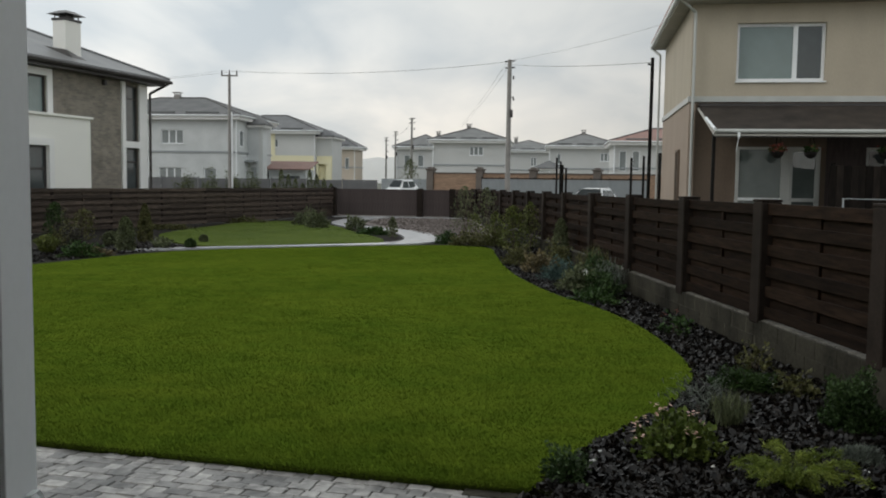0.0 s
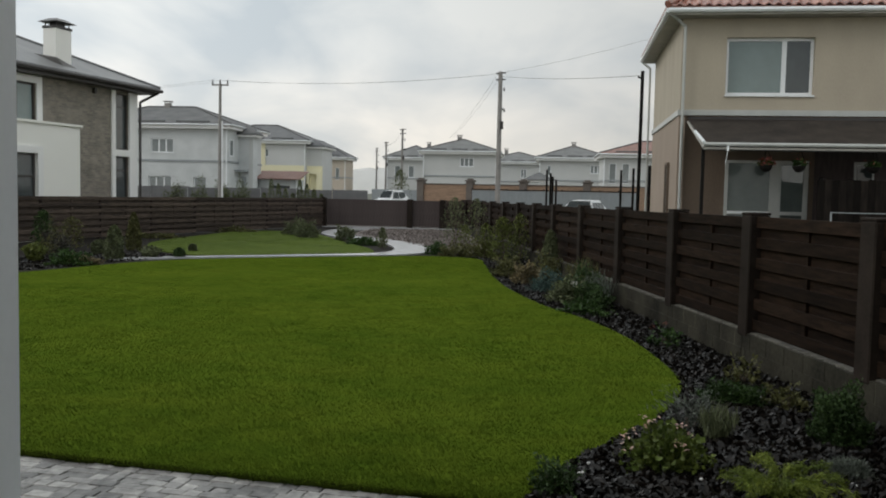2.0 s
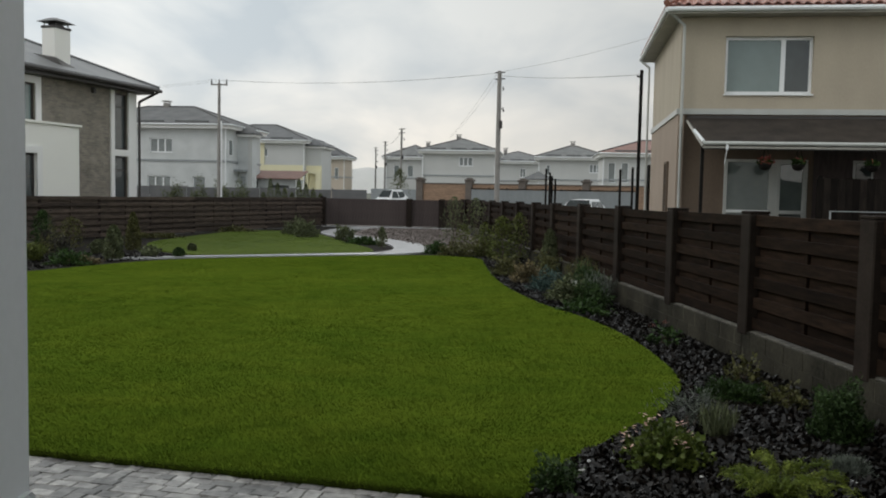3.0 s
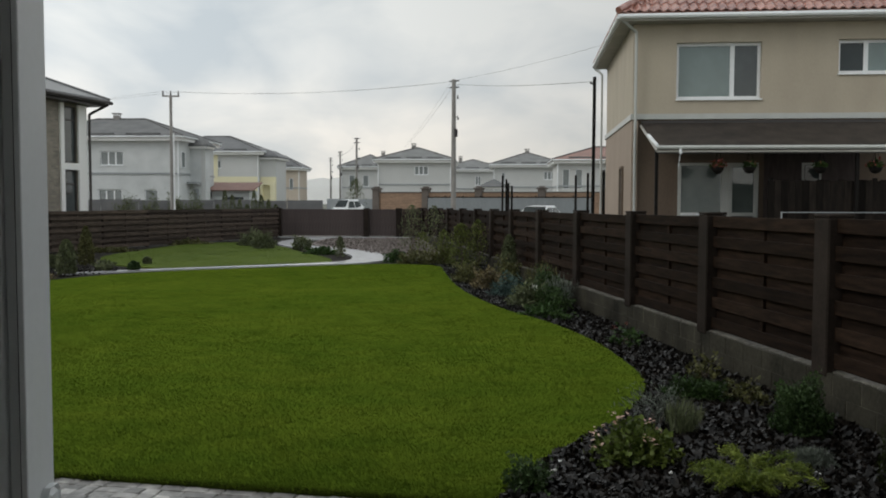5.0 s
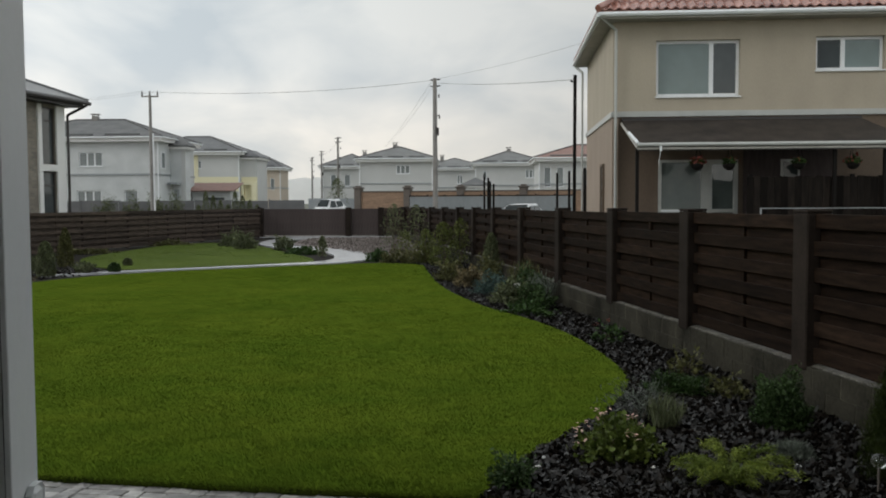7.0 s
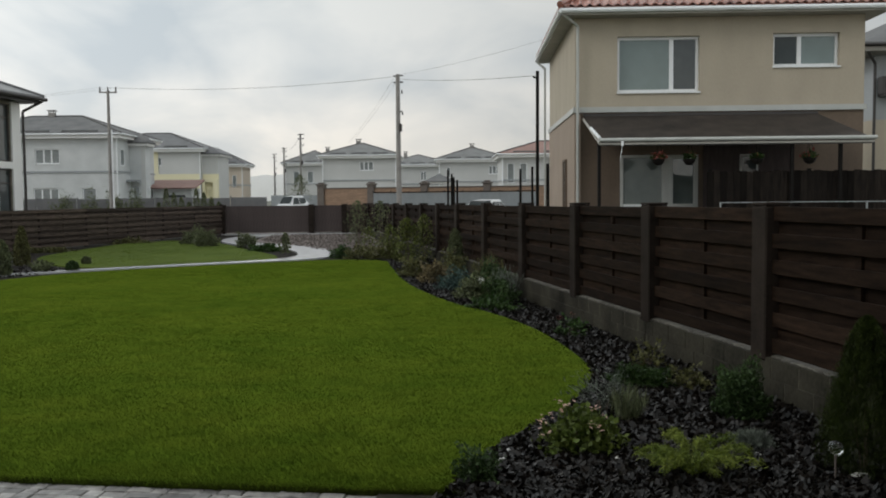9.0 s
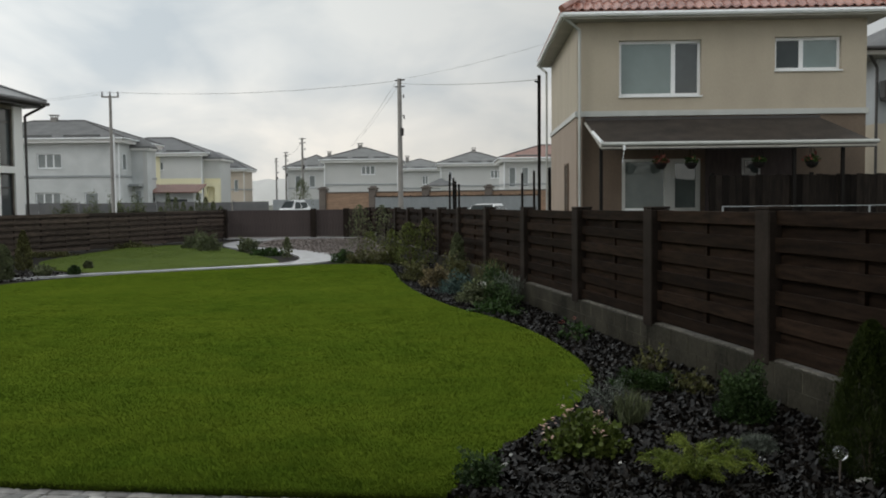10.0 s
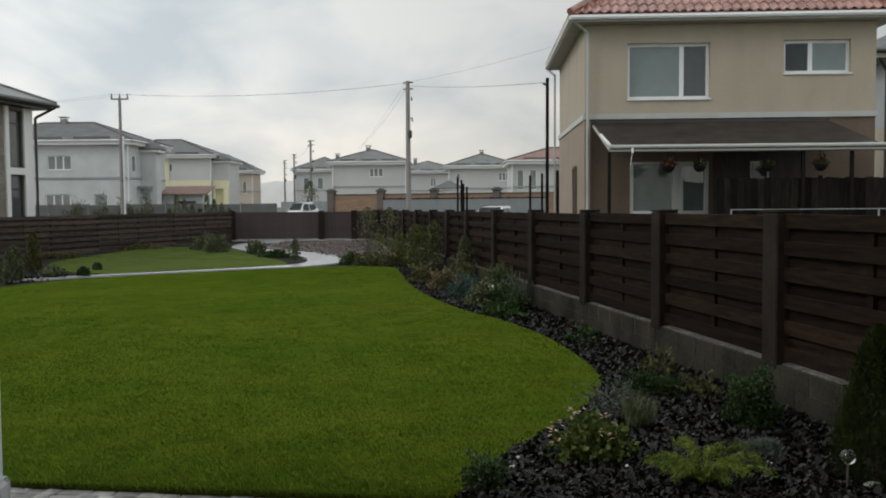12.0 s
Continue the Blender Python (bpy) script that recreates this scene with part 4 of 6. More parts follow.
def hip(x0, x1, y0, y1, z, rise, thick=0.12):
    """A hipped roof over a rectangle; the ridge runs along the longer side."""
    bm = bmesh.new()
    w, d = x1 - x0, y1 - y0
    inset = min(w, d) / 2
    base = [bm.verts.new(p) for p in ((x0, y0, z), (x1, y0, z), (x1, y1, z), (x0, y1, z))]
    low = [bm.verts.new(p) for p in ((x0, y0, z - thick), (x1, y0, z - thick), (x1, y1, z - thick), (x0, y1, z - thick))]
    if w >= d:
        r = [bm.verts.new((x0 + inset - 0.02, (y0 + y1) / 2, z + rise)), bm.verts.new((x1 - inset + 0.02, (y0 + y1) / 2, z + rise))]
        tops = [(base[0], base[1], r[1], r[0]), (base[1], base[2], r[1]), (base[2], base[3], r[0], r[1]), (base[3], base[0], r[0])]
    else:
        r = [bm.verts.new(((x0 + x1) / 2, y0 + inset - 0.02, z + rise)), bm.verts.new(((x0 + x1) / 2, y1 - inset + 0.02, z + rise))]
        tops = [(base[0], base[1], r[0]), (base[1], base[2], r[1], r[0]), (base[2], base[3], r[1]), (base[3], base[0], r[0], r[1])]
    for f in tops:
        bm.faces.new(f)
    for k in range(4):
        bm.faces.new((low[k], low[(k + 1) % 4], base[(k + 1) % 4], base[k]))
    bm.faces.new(low[::-1])
    bmesh.ops.recalc_face_normals(bm, faces=bm.faces)
    return bm


def ridge_caps(parent, x0, x1, y0, y1, z, rise, mat, r=0.07):
    """Capping along the ridge and the four hips of a hipped roof."""
    inset = min(x1 - x0, y1 - y0) / 2
    if x1 - x0 >= y1 - y0:
        a, b = (x0 + inset, (y0 + y1) / 2, z + rise), (x1 - inset, (y0 + y1) / 2, z + rise)
        ends = ((a, (x0, y0)), (a, (x0, y1)), (b, (x1, y0)), (b, (x1, y1)))
    else:
        a, b = ((x0 + x1) / 2, y0 + inset, z + rise), ((x0 + x1) / 2, y1 - inset, z + rise)
        ends = ((a, (x0, y0)), (a, (x1, y0)), (b, (x0, y1)), (b, (x1, y1)))
    for p, q in ends:
        part("hip_cap", rodded(p, (*q, z), r, n=6), mat, parent, "ridge capping")
    if (Vector(a) - Vector(b)).length > 0.1:
        part("ridge_cap", rodded(a, b, r, n=6), mat, parent, "ridge capping")


def gutter(parent, x0, x1, y0, y1, z, mat="upvc", r=0.06):
    for a, b in (((x0, y0), (x1, y0)), ((x0, y0), (x0, y1)), ((x1, y0), (x1, y1))):
        bm = bmesh.new()
        rod(bm, (*a, z), (*b, z), r, n=8)
        part("gutter", bm, M[mat], parent, "white gutter" if mat == "upvc" else "dark gutter")


def chimney(parent, x, y, z0, z1, w, mat):
    bm = boxed(x - w, x + w, y - w, y + w, z0, z1, 0.02)
    box(bm, x - w - 0.08, x + w + 0.08, y - w - 0.08, y + w + 0.08, z1 + 0.12, z1 + 0.18)
    for sx in (-1, 1):
        for sy in (-1, 1):
            rod(bm, (x + sx * w * 0.8, y + sy * w * 0.8, z1), (x + sx * w * 0.8, y + sy * w * 0.8, z1 + 0.13), 0.03, n=5)
    part("chimney", bm, M[mat], parent)


def far_house(at, w, d, eave, rise, wall, roof, wins, label, band=True, lower=None, side_wins=(), chim=0.35, wing=None, bz=0.6):
    h = thing("house", at, label, "house", "houses of the settlement")
    part("wall", boxed(0, w, 0.22, d, -0.1, eave), M[wall], h)
    part("front_wall", plate(0, w, -0.1, eave, [o[:4] for o in wins]), M[wall], h)
    if lower:
        part("lower_wall", boxed(-0.03, w + 0.03, -0.03, -0.003, -0.1, eave * 0.66), M[lower], h)
    if band:
        bm = boxed(-0.06, w + 0.06, -0.06, d + 0.06, eave * bz, eave * bz + 0.14)
        part("string_course", bm, M["grey_sheet"], h, "grey moulded band between the storeys")
    part("fascia", boxed(-0.42, w + 0.42, -0.42, d + 0.42, eave - 0.02, eave + 0.22), M["white"], h, "white eaves board")
    part("roof", hip(-0.5, w + 0.5, -0.5, d + 0.5, eave + 0.34, rise), M[roof], h)
    ridge_caps(h, -0.5, w + 0.5, -0.5, d + 0.5, eave + 0.35, rise, M["cap"])
    gutter(h, -0.52, w + 0.52, -0.52, d + 0.52, eave + 0.26)
    if chim is not None:
        chimney(h, w * chim, d * 0.5, eave + rise * 0.6, eave + rise + 0.62, 0.22, "pole")
    sl = rise / (min(w, d) / 2 + 0.5)
    for k in range(3):
        bx = w * (0.10 + 0.29 * k)
        part("snow_guard", boxed(bx, bx + w * 0.22, -0.28, -0.25, eave + 0.36 + 0.2 * sl, eave + 0.47 + 0.25 * sl), M["slate_roof"], h, "grey snow guard")
    for x0, x1, z0, z1, mul in wins:
        window(h, wall_matrix("front", w, d), x0, x1, z0, z1, mul, glass=("haze_pane",))
    for side, x0, x1, z0, z1, mul in side_wins:
        window(h, wall_matrix(side, w, d), x0, x1, z0, z1, mul, glass=("haze_pane",), yo=-0.065)
    for x in (-0.02, w + 0.02):
        part("downpipe", rodded((x, -0.10, 0), (x, -0.10, eave + 0.2), 0.05), M["upvc"], h)
    if band and wing:
        wx0, wx1, wy0 = wing[:3]
        part("canopy", boxed(wx0 + 0.05, wx1 - 0.35, wy0 - 0.9, wy0 - 0.003, 3.05, 3.2), M["grey_sheet"], h, "grey canopy over the side entrance")
        part("entrance", boxed(wx0 + 0.25, wx1 - 0.5, wy0 - 0.03, wy0 - 0.003, 0.1, 2.7), M["grey_sheet"], h, "grey entrance door")
        part("corner_pier", boxed(wx1 - 0.28, wx1 + 0.03, wy0 - 0.06, wy0 - 0.003, -0.1, wing[4] - 0.03), M["light_wall"], h, "white corner pier")
    if wing:
        wx0, wx1, wy0, wy1, we, wr, wwall = wing
        part("wing", boxed(wx0, wx1, wy0, wy1, -0.1, we), M[wwall], h)
        part("wing_roof", hip(wx0 - 0.35, wx1 + 0.35, wy0 - 0.35, wy1 + 0.35, we + 0.25, wr), M[roof], h)
        part("wing_fascia", boxed(wx0 - 0.3, wx1 + 0.3, wy0 - 0.3, wy1 + 0.3, we - 0.02, we + 0.14), M["white"], h)
    return h


YAW = -7.0
far_house(pose(-27.0, 66.2, 0, 0, 0, YAW), 11.85, 8.0, 6.15, 1.6, "grey_wall", "slate_roof",
          [(6.0, 7.75, 4.35, 5.4, (6.6, 7.15)), (5.8, 7.6, 1.2, 2.6, (6.4, 7.0)), (9.3, 10.3, 1.2, 2.6, ()), (1.2, 2.9, 4.35, 5.4, (2.0,))],
          "pale grey rendered two-storey house with a hipped grey roof", wing=(11.85, 13.0, 2.5, 3.6, 5.75, 0.75, "grey_wall"), chim=0.47,
          side_wins=[("right", 0.5, 1.3, 4.2, 5.4, ())])
yellow_house = far_house(pose(-23.37, 88.89, 0, 0, 0, YAW), 10.6, 8.0, 6.4, 1.75, "light_wall", "grey_roof", [(6.5, 6.85, 5.05, 5.85, ())],
                         "white and yellow two-storey house with a hipped roof", lower="yellow_wall", band=False,
                         wing=(10.6, 12.2, 0.8, 5.0, 6.0, 0.7, "light_wall"), chim=None)
part("yellow_bay", boxed(4.6, 6.55, -0.05, -0.034, -0.1, 6.36), M["yellow_wall"], yellow_house, "pale yellow rendered strip")
part("lower_wall", boxed(10.64, 12.23, 0.77, 0.797, -0.1, 4.22), M["yellow_wall"], yellow_house)
part("porch", plate(10.7, 12.2, -0.1, 3.75, [(10.95, 11.75, -0.1, 3.4)], 0.3, 0.766), M["yellow_wall"], yellow_house, "yellow porch with an open doorway")
far_house(pose(-16.88, 108.08, 0, 0, 0, YAW), 6.1, 4.6, 5.6, 1.5, "tan_wall", "grey_roof", [(4.9, 5.4, 3.2, 4.6, ())], "tan two-storey house with a grey hipped roof", chim=None)
far_house(pose(-0.95, 89.2, 0, 0, 0, YAW), 7.35, 7.0, 5.75, 1.35, "light_wall", "pale_roof",
          [(3.7, 5.1, 4.5, 5.4, (4.15, 4.6))], "white two-storey house with a hipped grey roof", chim=0.45)
far_house(pose(-5.6, 107.0, 0, 0, 0, YAW), 6.2, 7.0, 5.7, 1.6, "light_wall", "pale_roof",
          [(0.9, 1.6, 3.6, 5.0, ()), (2.6, 3.3, 3.6, 5.0, ())], "white two-storey house with a grey roof", chim=0.75)
far_house(pose(6.6, 110.4, 0, 0, 0, YAW), 8.2, 8.0, 5.6, 1.35, "light_wall", "pale_roof", [(4.5, 5.2, 3.9, 5.0, (4.85,))], "pale two-storey house with a grey roof", chim=0.3)
far_house(pose(11.6, 94.7, 0, 0, 0, YAW), 7.4, 7.0, 5.55, 1.4, "light_wall", "pale_roof",
          [(5.4, 6.6, 4.2, 5.1, (5.8, 6.2)), (0.8, 1.2, 3.9, 5.0, ())], "white two-storey house with a green-grey roof", chim=0.5)
far_house(pose(14.6, 74.2, 0, 0, 0, YAW), 9.0, 7.0, 5.1, 1.25, "light_wall", "pale_red_roof",
          [(0.4, 1.0, 2.9, 4.6, ()), (1.5, 2.1, 2.9, 4.6, ()), (3.6, 4.8, 2.9, 4.4, (4.2,))], "white house with a faded red tile roof", chim=None)

# the beige house with the red roof
HW, HD = 6.98, 6.7
HM = pose(5.86, 20.67, 0, 0, 0, -9.0) @ Matrix.Diagonal((0.988, 1, 1, 1))
house = thing("house", HM, "beige and brown two-storey house with a red metal tile roof", "house", "houses of the settlement")
part("upper_wall", boxed(0, HW, 0.22, HD, 3.83, 5.955), M["beige"], house, "beige rendered upper storey")
part("upper_front", plate(0, HW, 3.83, 5.955, [(1.03, 3.02, 4.18, 5.51), (4.79, 6.38, 4.75, 5.54)]), M["beige"], house, "beige rendered upper front")
# One brown render: front colour carries awning shade, side colour the stronger light.
part("lower_wall", boxed(0, HW, 0.003, HD, -0.1, 3.70), M["shaded_brown_render"], house, "brown rendered lower storey, darkened for awning shade")
part("side_facing", boxed(-0.015, 0.0, 0.0, HD, -0.1, 3.70), M["lit_brown"], house, "brown rendered side wall in a lighter lit tone")
part("string_course", boxed(-0.05, HW + 0.05, -0.05, HD + 0.05, 3.70, 3.83), M["pvc_grey"], house, "pale moulded band between the storeys")
part("corner_pier", boxed(-0.02, 0.13, -0.03, 0.12, -0.1, 3.66), M["lit_brown"], house)
part("soffit", boxed(-0.36, HW + 0.42, -0.42, HD + 0.36, 5.96, 6.02), M["soffit"], house, "boarded eaves soffit")
gutter(house, -0.39, HW + 0.45, -0.45, HD + 0.45, 6.06)
part("fascia", boxed(-0.34, HW + 0.40, -0.40, HD + 0.36, 6.02, 6.16), M["upvc"], house, "white eaves board")
# tiled roof: stepped and wavy sheets on the slopes
EX0, EX1, EY0, EY1, EZ = -0.42, HW + 0.48, -0.48, HD + 0.48, 6.14
RISE = 2.6
part("roof", hip(EX0 + 0.04, EX1 - 0.04, EY0 + 0.04, EY1 - 0.04, EZ, RISE, 0.05), M["red_tile"], house)


def tile_slope(length, depth, rise, course=0.35, wave=0.22):
    """A tiled trapezium of a hipped roof: x along the eaves, y up the slope."""
    bm = bmesh.new()
    rows = int(depth / course)
    slope_z = rise / depth
    for r in range(rows):
        y0, y1 = r * course, (r + 1) * course + 0.02
        xa, xb = y0, length - y0
        n = max(4, int((xb - xa) / wave) * 6)
        lo, hi = [], []
        for k in range(n + 1):
            x = xa + (xb - xa) * k / n
            x2 = min(max(x, y1), length - y1)
            w = 0.028 * math.sin(2 * math.pi * x / wave)
            lo.append(bm.verts.new((x, y0, y0 * slope_z + 0.05 + w)))
            hi.append(bm.verts.new((x2, y1, y1 * slope_z + 0.018 + w)))
        base = [bm.verts.new((v.co.x, v.co.y, v.co.z - 0.03)) for v in lo]
        for k in range(n):
            bm.faces.new((lo[k], lo[k + 1], hi[k + 1], hi[k]))
            bm.faces.new((base[k], base[k + 1], lo[k + 1], lo[k]))
    return bm


dep = (EY1 - EY0) / 2
part("roof_tiling", tile_slope(EX1 - EX0, dep, RISE), M["red_tile"], house, "wavy red tile sheets", at=pose(EX0, EY0, EZ))
part("roof_tiling", tile_slope(EY1 - EY0, dep, RISE), M["red_tile"], house, "wavy red tile sheets", at=pose(EX0, EY1, EZ, 0, 0, -90))
for a, b in (((EX0, EY0), (EX0 + dep, EY0 + dep)), ((EX1, EY0), (EX1 - dep, EY0 + dep))):
    part("ridge_cap", rodded((*a, EZ + 0.05), (*b, EZ + RISE + 0.05), 0.09), M["red_tile"], house)
window(house, Matrix(), 1.03, 3.02, 4.18, 5.51, (2.36,), glass=("blind_sheen", "net"), yo=0.12)
window(house, Matrix(), 4.79, 6.38, 4.75, 5.54, (5.45,), glass=("glass", "blind_sheen"), yo=0.12)
window(house, wall_matrix("left", HW, HD), HD - 2.2, HD - 1.6, 1.2, 2.65, (), glass=("net",), frame_mat="shaded_brown_render", sill=False, yo=-0.08)
# glazed terrace door with white frames
tdoor = part("terrace_door", plate(1.10, 2.99, 0.3, 2.66, [(1.17, 2.12, 1.48, 2.60), (1.17, 2.12, 0.42, 1.40), (2.38, 2.88, 1.48, 2.55), (2.38, 2.88, 0.42, 1.40)], -0.055, 0.002),
             M["pvc_grey"], house, "pale framed glazed terrace door")
for x0, x1, z1 in ((1.17, 2.12, 2.60), (2.38, 2.88, 2.55)):
    part("pane", boxed(x0, x1, -0.024, -0.016, 0.42, z1), M["door_glass"], tdoor, "glass pane reflecting the garden")
    part("bottom_bead", boxed(x0, x1, -0.066, -0.056, 1.42, 1.47), M["upvc"], tdoor)
part("sash_frame", plate(2.30, 2.95, 1.40, 2.62, [(2.372, 2.888, 1.478, 2.558)], -0.085, -0.058), M["pvc_grey"], tdoor)
part("corner_downpipe", rodded((0.05, -0.12, 0), (0.05, -0.12, 5.75), 0.034), M["pvc_grey"], house, "pale grey downpipe")
part("downpipe_bend", rodded((0.05, -0.12, 5.75), (-0.38, -0.42, 6.03), 0.034), M["pvc_grey"], house)
part("downpipe_bend", rodded((-0.15, HD + 0.1, 5.75), (-0.4, HD + 0.4, 6.03), 0.04), M["pvc_grey"], house)
part("corner_downpipe", rodded((-0.15, HD + 0.1, 0), (-0.15, HD + 0.1, 5.75), 0.034), M["pvc_grey"], house, "pale grey downpipe")
# lean-to awning
aw = bmesh.new()
AWY, AZ0, AZ1 = -2.05, 2.925, 3.63
vs = [aw.verts.new(p) for p in ((0.20, 0, AZ1), (5.84, 0, AZ1), (6.22, AWY, AZ0), (0.30, AWY, AZ0))]
aw.faces.new(vs)
got = bmesh.ops.extrude_face_region(aw, geom=list(aw.faces))
for v in got["geom"]:
    if isinstance(v, bmesh.types.BMVert):
        v.co.z -= 0.06
bmesh.ops.recalc_face_normals(aw, faces=aw.faces)
part("awning_roof", aw, M["awning"], house, "brown lean-to awning roof")
part("awning_gutter", rodded((0.28, AWY - 0.04, AZ0 - 0.02), (6.34, AWY - 0.04, AZ0 - 0.02), 0.042), M["pvc_grey"], house, "white awning gutter")
part("awning_fascia", boxed(0.3, 6.28, AWY, AWY + 0.03, AZ0 - 0.15, AZ0 - 0.03), M["dark_trim"], house)
part("awning_end", rodded((0.22, -1.2, AZ0 + 0.31), (0.30, AWY, AZ0 + 0.02), 0.036), M["upvc"], house, "white edge trim")
part("awning_end", rodded((0.20, -0.05, AZ1 - 0.09), (0.30, AWY, AZ0 - 0.09), 0.034), M["soffit"], house, "grey edge rafter")
part("awning_flashing", boxed(0.20, 5.86, -0.07, -0.002, AZ1 - 0.03, AZ1 + 0.035), M["dark_trim"], house, "dark flashing along the wall")
part("gutter_lip", boxed(0.29, 6.30, AWY - 0.035, AWY - 0.003, AZ0 - 0.125, AZ0 - 0.08), M["soffit"], house, "grey lower edge of the gutter board")
for x in (0.30, 4.56, 5.62):
    part("awning_post", boxed(x - 0.035, x + 0.035, AWY + 0.07, AWY + 0.14, 0, AZ0 - 0.05), M["black"], house)
for k in range(7):
    x = 0.5 + k * 0.85
    part("rafter", rodded((x, 0, AZ1 - 0.12), (x, AWY, AZ0 - 0.12), 0.04, n=4), M["dark_trim"], house)
part("pull_cord", rod(rodded((0.78, AWY - 0.1, AZ0 - 0.05), (0.78, AWY - 0.1, AZ0 - 0.16), 0.028), (0.78, AWY - 0.1, AZ0 - 0.16), (0.73, AWY - 0.1, AZ0 - 0.45), 0.006), M["upvc"], house)
# Dark panel added on the wall; the porch's shade is put into its colour.
part("porch_cladding", boxed(3.12, 5.3, -0.02, -0.003, -0.1, 3.40), M["gate_wood"], house, "added dark panel for the porch shade")
part("small_window", boxed(4.0, 4.45, -0.03, 0.0, 2.0, 2.66), M["pvc_grey"], house, "small white framed window")
part("small_pane", boxed(4.06, 4.40, -0.04, -0.031, 2.05, 2.60), M["glass"], house)
# porch floor, dark screen and white rail
solid("porch_floor", boxed(0.0, HW + 0.6, -2.3, -0.03, -0.1, 0.28), M["concrete"], "raised concrete porch floor", "porch floor", at=HM, kind="structure")
screen = thing("privacy_screen", HM, "blackish vertical plank privacy screen under the awning", "screen")
for k in range(32):
    x = 2.72 + 0.148 * k
    part("plank", boxed(x, x + 0.143, AWY + 0.2, AWY + 0.225 + 0.006 * (k % 2), 0.30, 2.19 + 0.012 * ((k * 5) % 3), 0.003), M["screen_wood"], screen)
for x in (2.80, 5.0, HW + 0.2):
    part("upright", boxed(x - 0.04, x + 0.04, AWY + 0.232, AWY + 0.30, 0.29, 2.25), M["black"], screen)
rail = thing("white_rail", HM, "pale grey metal handrail before the porch", "railing")
part("top_rail", boxed(2.68, 7.4, -2.99, -2.97, 1.512, 1.53), M["grey_sheet"], rail)
for x in (2.70, 5.75, 7.2):
    part("upright", boxed(x - 0.014, x + 0.014, -2.99, -2.965, -0.1, 1.51), M["grey_sheet"], rail)

# part of the next house beyond it
nb = thing("house", pose(17.86, 27.0, 0, 0, 0, YAW), "grey and beige house with a dark downpipe beside the red-roofed one", "house", "houses of the settlement")
part("wall", boxed(0, 8, 0, 8, -0.1, 6.25), M["grey_sheet"], nb)
part("lower_wall", boxed(-0.02, 8.02, -0.02, 1, -0.1, 4.12), M["beige"], nb, "beige lower wall")
part("roof", hip(-0.8, 8.8, -0.8, 8.8, 6.55, 2.2), M["slate_roof"], nb)
part("soffit", boxed(-0.74, 8.74, -0.74, 8.74, 6.27, 6.41), M["soffit"], nb, "pale eaves soffit")
gutter(nb, -0.82, 8.82, -0.82, 8.82, 6.47, "dark_trim")
dp = rodded((-0.08, -0.12, 0), (-0.08, -0.12, 5.95), 0.05)
rod(dp, (-0.08, -0.12, 5.95), (-0.7, -0.7, 6.42), 0.05)
part("downpipe", dp, M["dark_trim"], nb, "dark downpipe")
ac = part("air_conditioner", boxed(0.05, 0.95, -0.42, -0.06, 4.92, 5.5, 0.02), M["dark_trim"], nb, "dark air conditioner unit")
part("fan_grille", rodded((0.36, -0.45, 5.21), (0.36, -0.421, 5.21), 0.22, n=16), M["black"], ac)
part("bracket", boxed(0.1, 0.9, -0.44, -0.022, 4.86, 4.915), M["dark_trim"], ac)
part("window", plate(1.6, 2.8, 4.6, 5.8, [(1.68, 2.72, 4.68, 5.72)], -0.04, -0.004), M["upvc"], nb)

# the dark brick house
LR = math.degrees(math.atan2(27.6 - 34.43, -12.95 + 10.76)) + 180
DHM = pose(-13.43, 27.76, 0, 0, 0, LR)
dh = thing("house", DHM, "dark brick house with white bays and a low grey roof", "house", "houses of the settlement")
DL, DD = 6.5, 9.0
M["dark_brick"] = material("dark_brown_brick", (0.29, 0.262, 0.222), (0.165, 0.148, 0.125), 0.7, scale=2, fine=18, bump=0.5)
nt = M["dark_brick"].node_tree
tc, sp, cm, bt, mx = [nt.nodes.new("ShaderNode" + k) for k in ("TexCoord", "SeparateXYZ", "CombineXYZ", "TexBrick", "Mix")]
mx.data_type, mx.blend_type = "RGBA", "MULTIPLY"
mx.inputs["Factor"].default_value = 1.0
bt.inputs["Color1"].default_value, bt.inputs["Color2"].default_value, bt.inputs["Mortar"].default_value = (1.18, 1.15, 1.1, 1), (0.74, 0.74, 0.74, 1), (1.05, 1.05, 1.05, 1)
bt.inputs["Scale"].default_value, bt.inputs["Brick Width"].default_value, bt.inputs["Row Height"].default_value = 1.0, 0.26, 0.077
bt.inputs["Mortar Size"].default_value = 0.009
nt.links.new(tc.outputs["Object"], sp.inputs["Vector"])
nt.links.new(sp.outputs["X"], cm.inputs["X"])
nt.links.new(sp.outputs["Z"], cm.inputs["Y"])
nt.links.new(cm.outputs["Vector"], bt.inputs["Vector"])
base = nt.nodes["Principled BSDF"].inputs["Base Color"]
nt.links.new(base.links[0].from_socket, mx.inputs[6])
nt.links.new(bt.outputs["Color"], mx.inputs[7])
nt.links.new(mx.outputs[2], base)
part("wall", boxed(-6, DL, 0.22, DD, -0.1, 5.315), M["dark_brick"], dh, "dark brown brick wall")
part("front_wall", plate(-6, DL, -0.1, 5.315, [(5.23, 6.02, 3.13, 5.20), (5.23, 6.02, 0.4, 2.87), (-0.2, 1.28, 3.76, 5.06)]), M["dark_brick"], dh, "dark brown brick wall")
part("eaves_board", boxed(-6.6, DL + 0.55, -0.5, DD + 0.5, 5.32, 5.46), M["dark_trim"], dh, "dark boarded eaves")
part("roof", hip(-6.75, DL + 0.68, -0.62, DD + 0.62, 5.58, 2.15, 0.10), M["wet_roof"], dh)
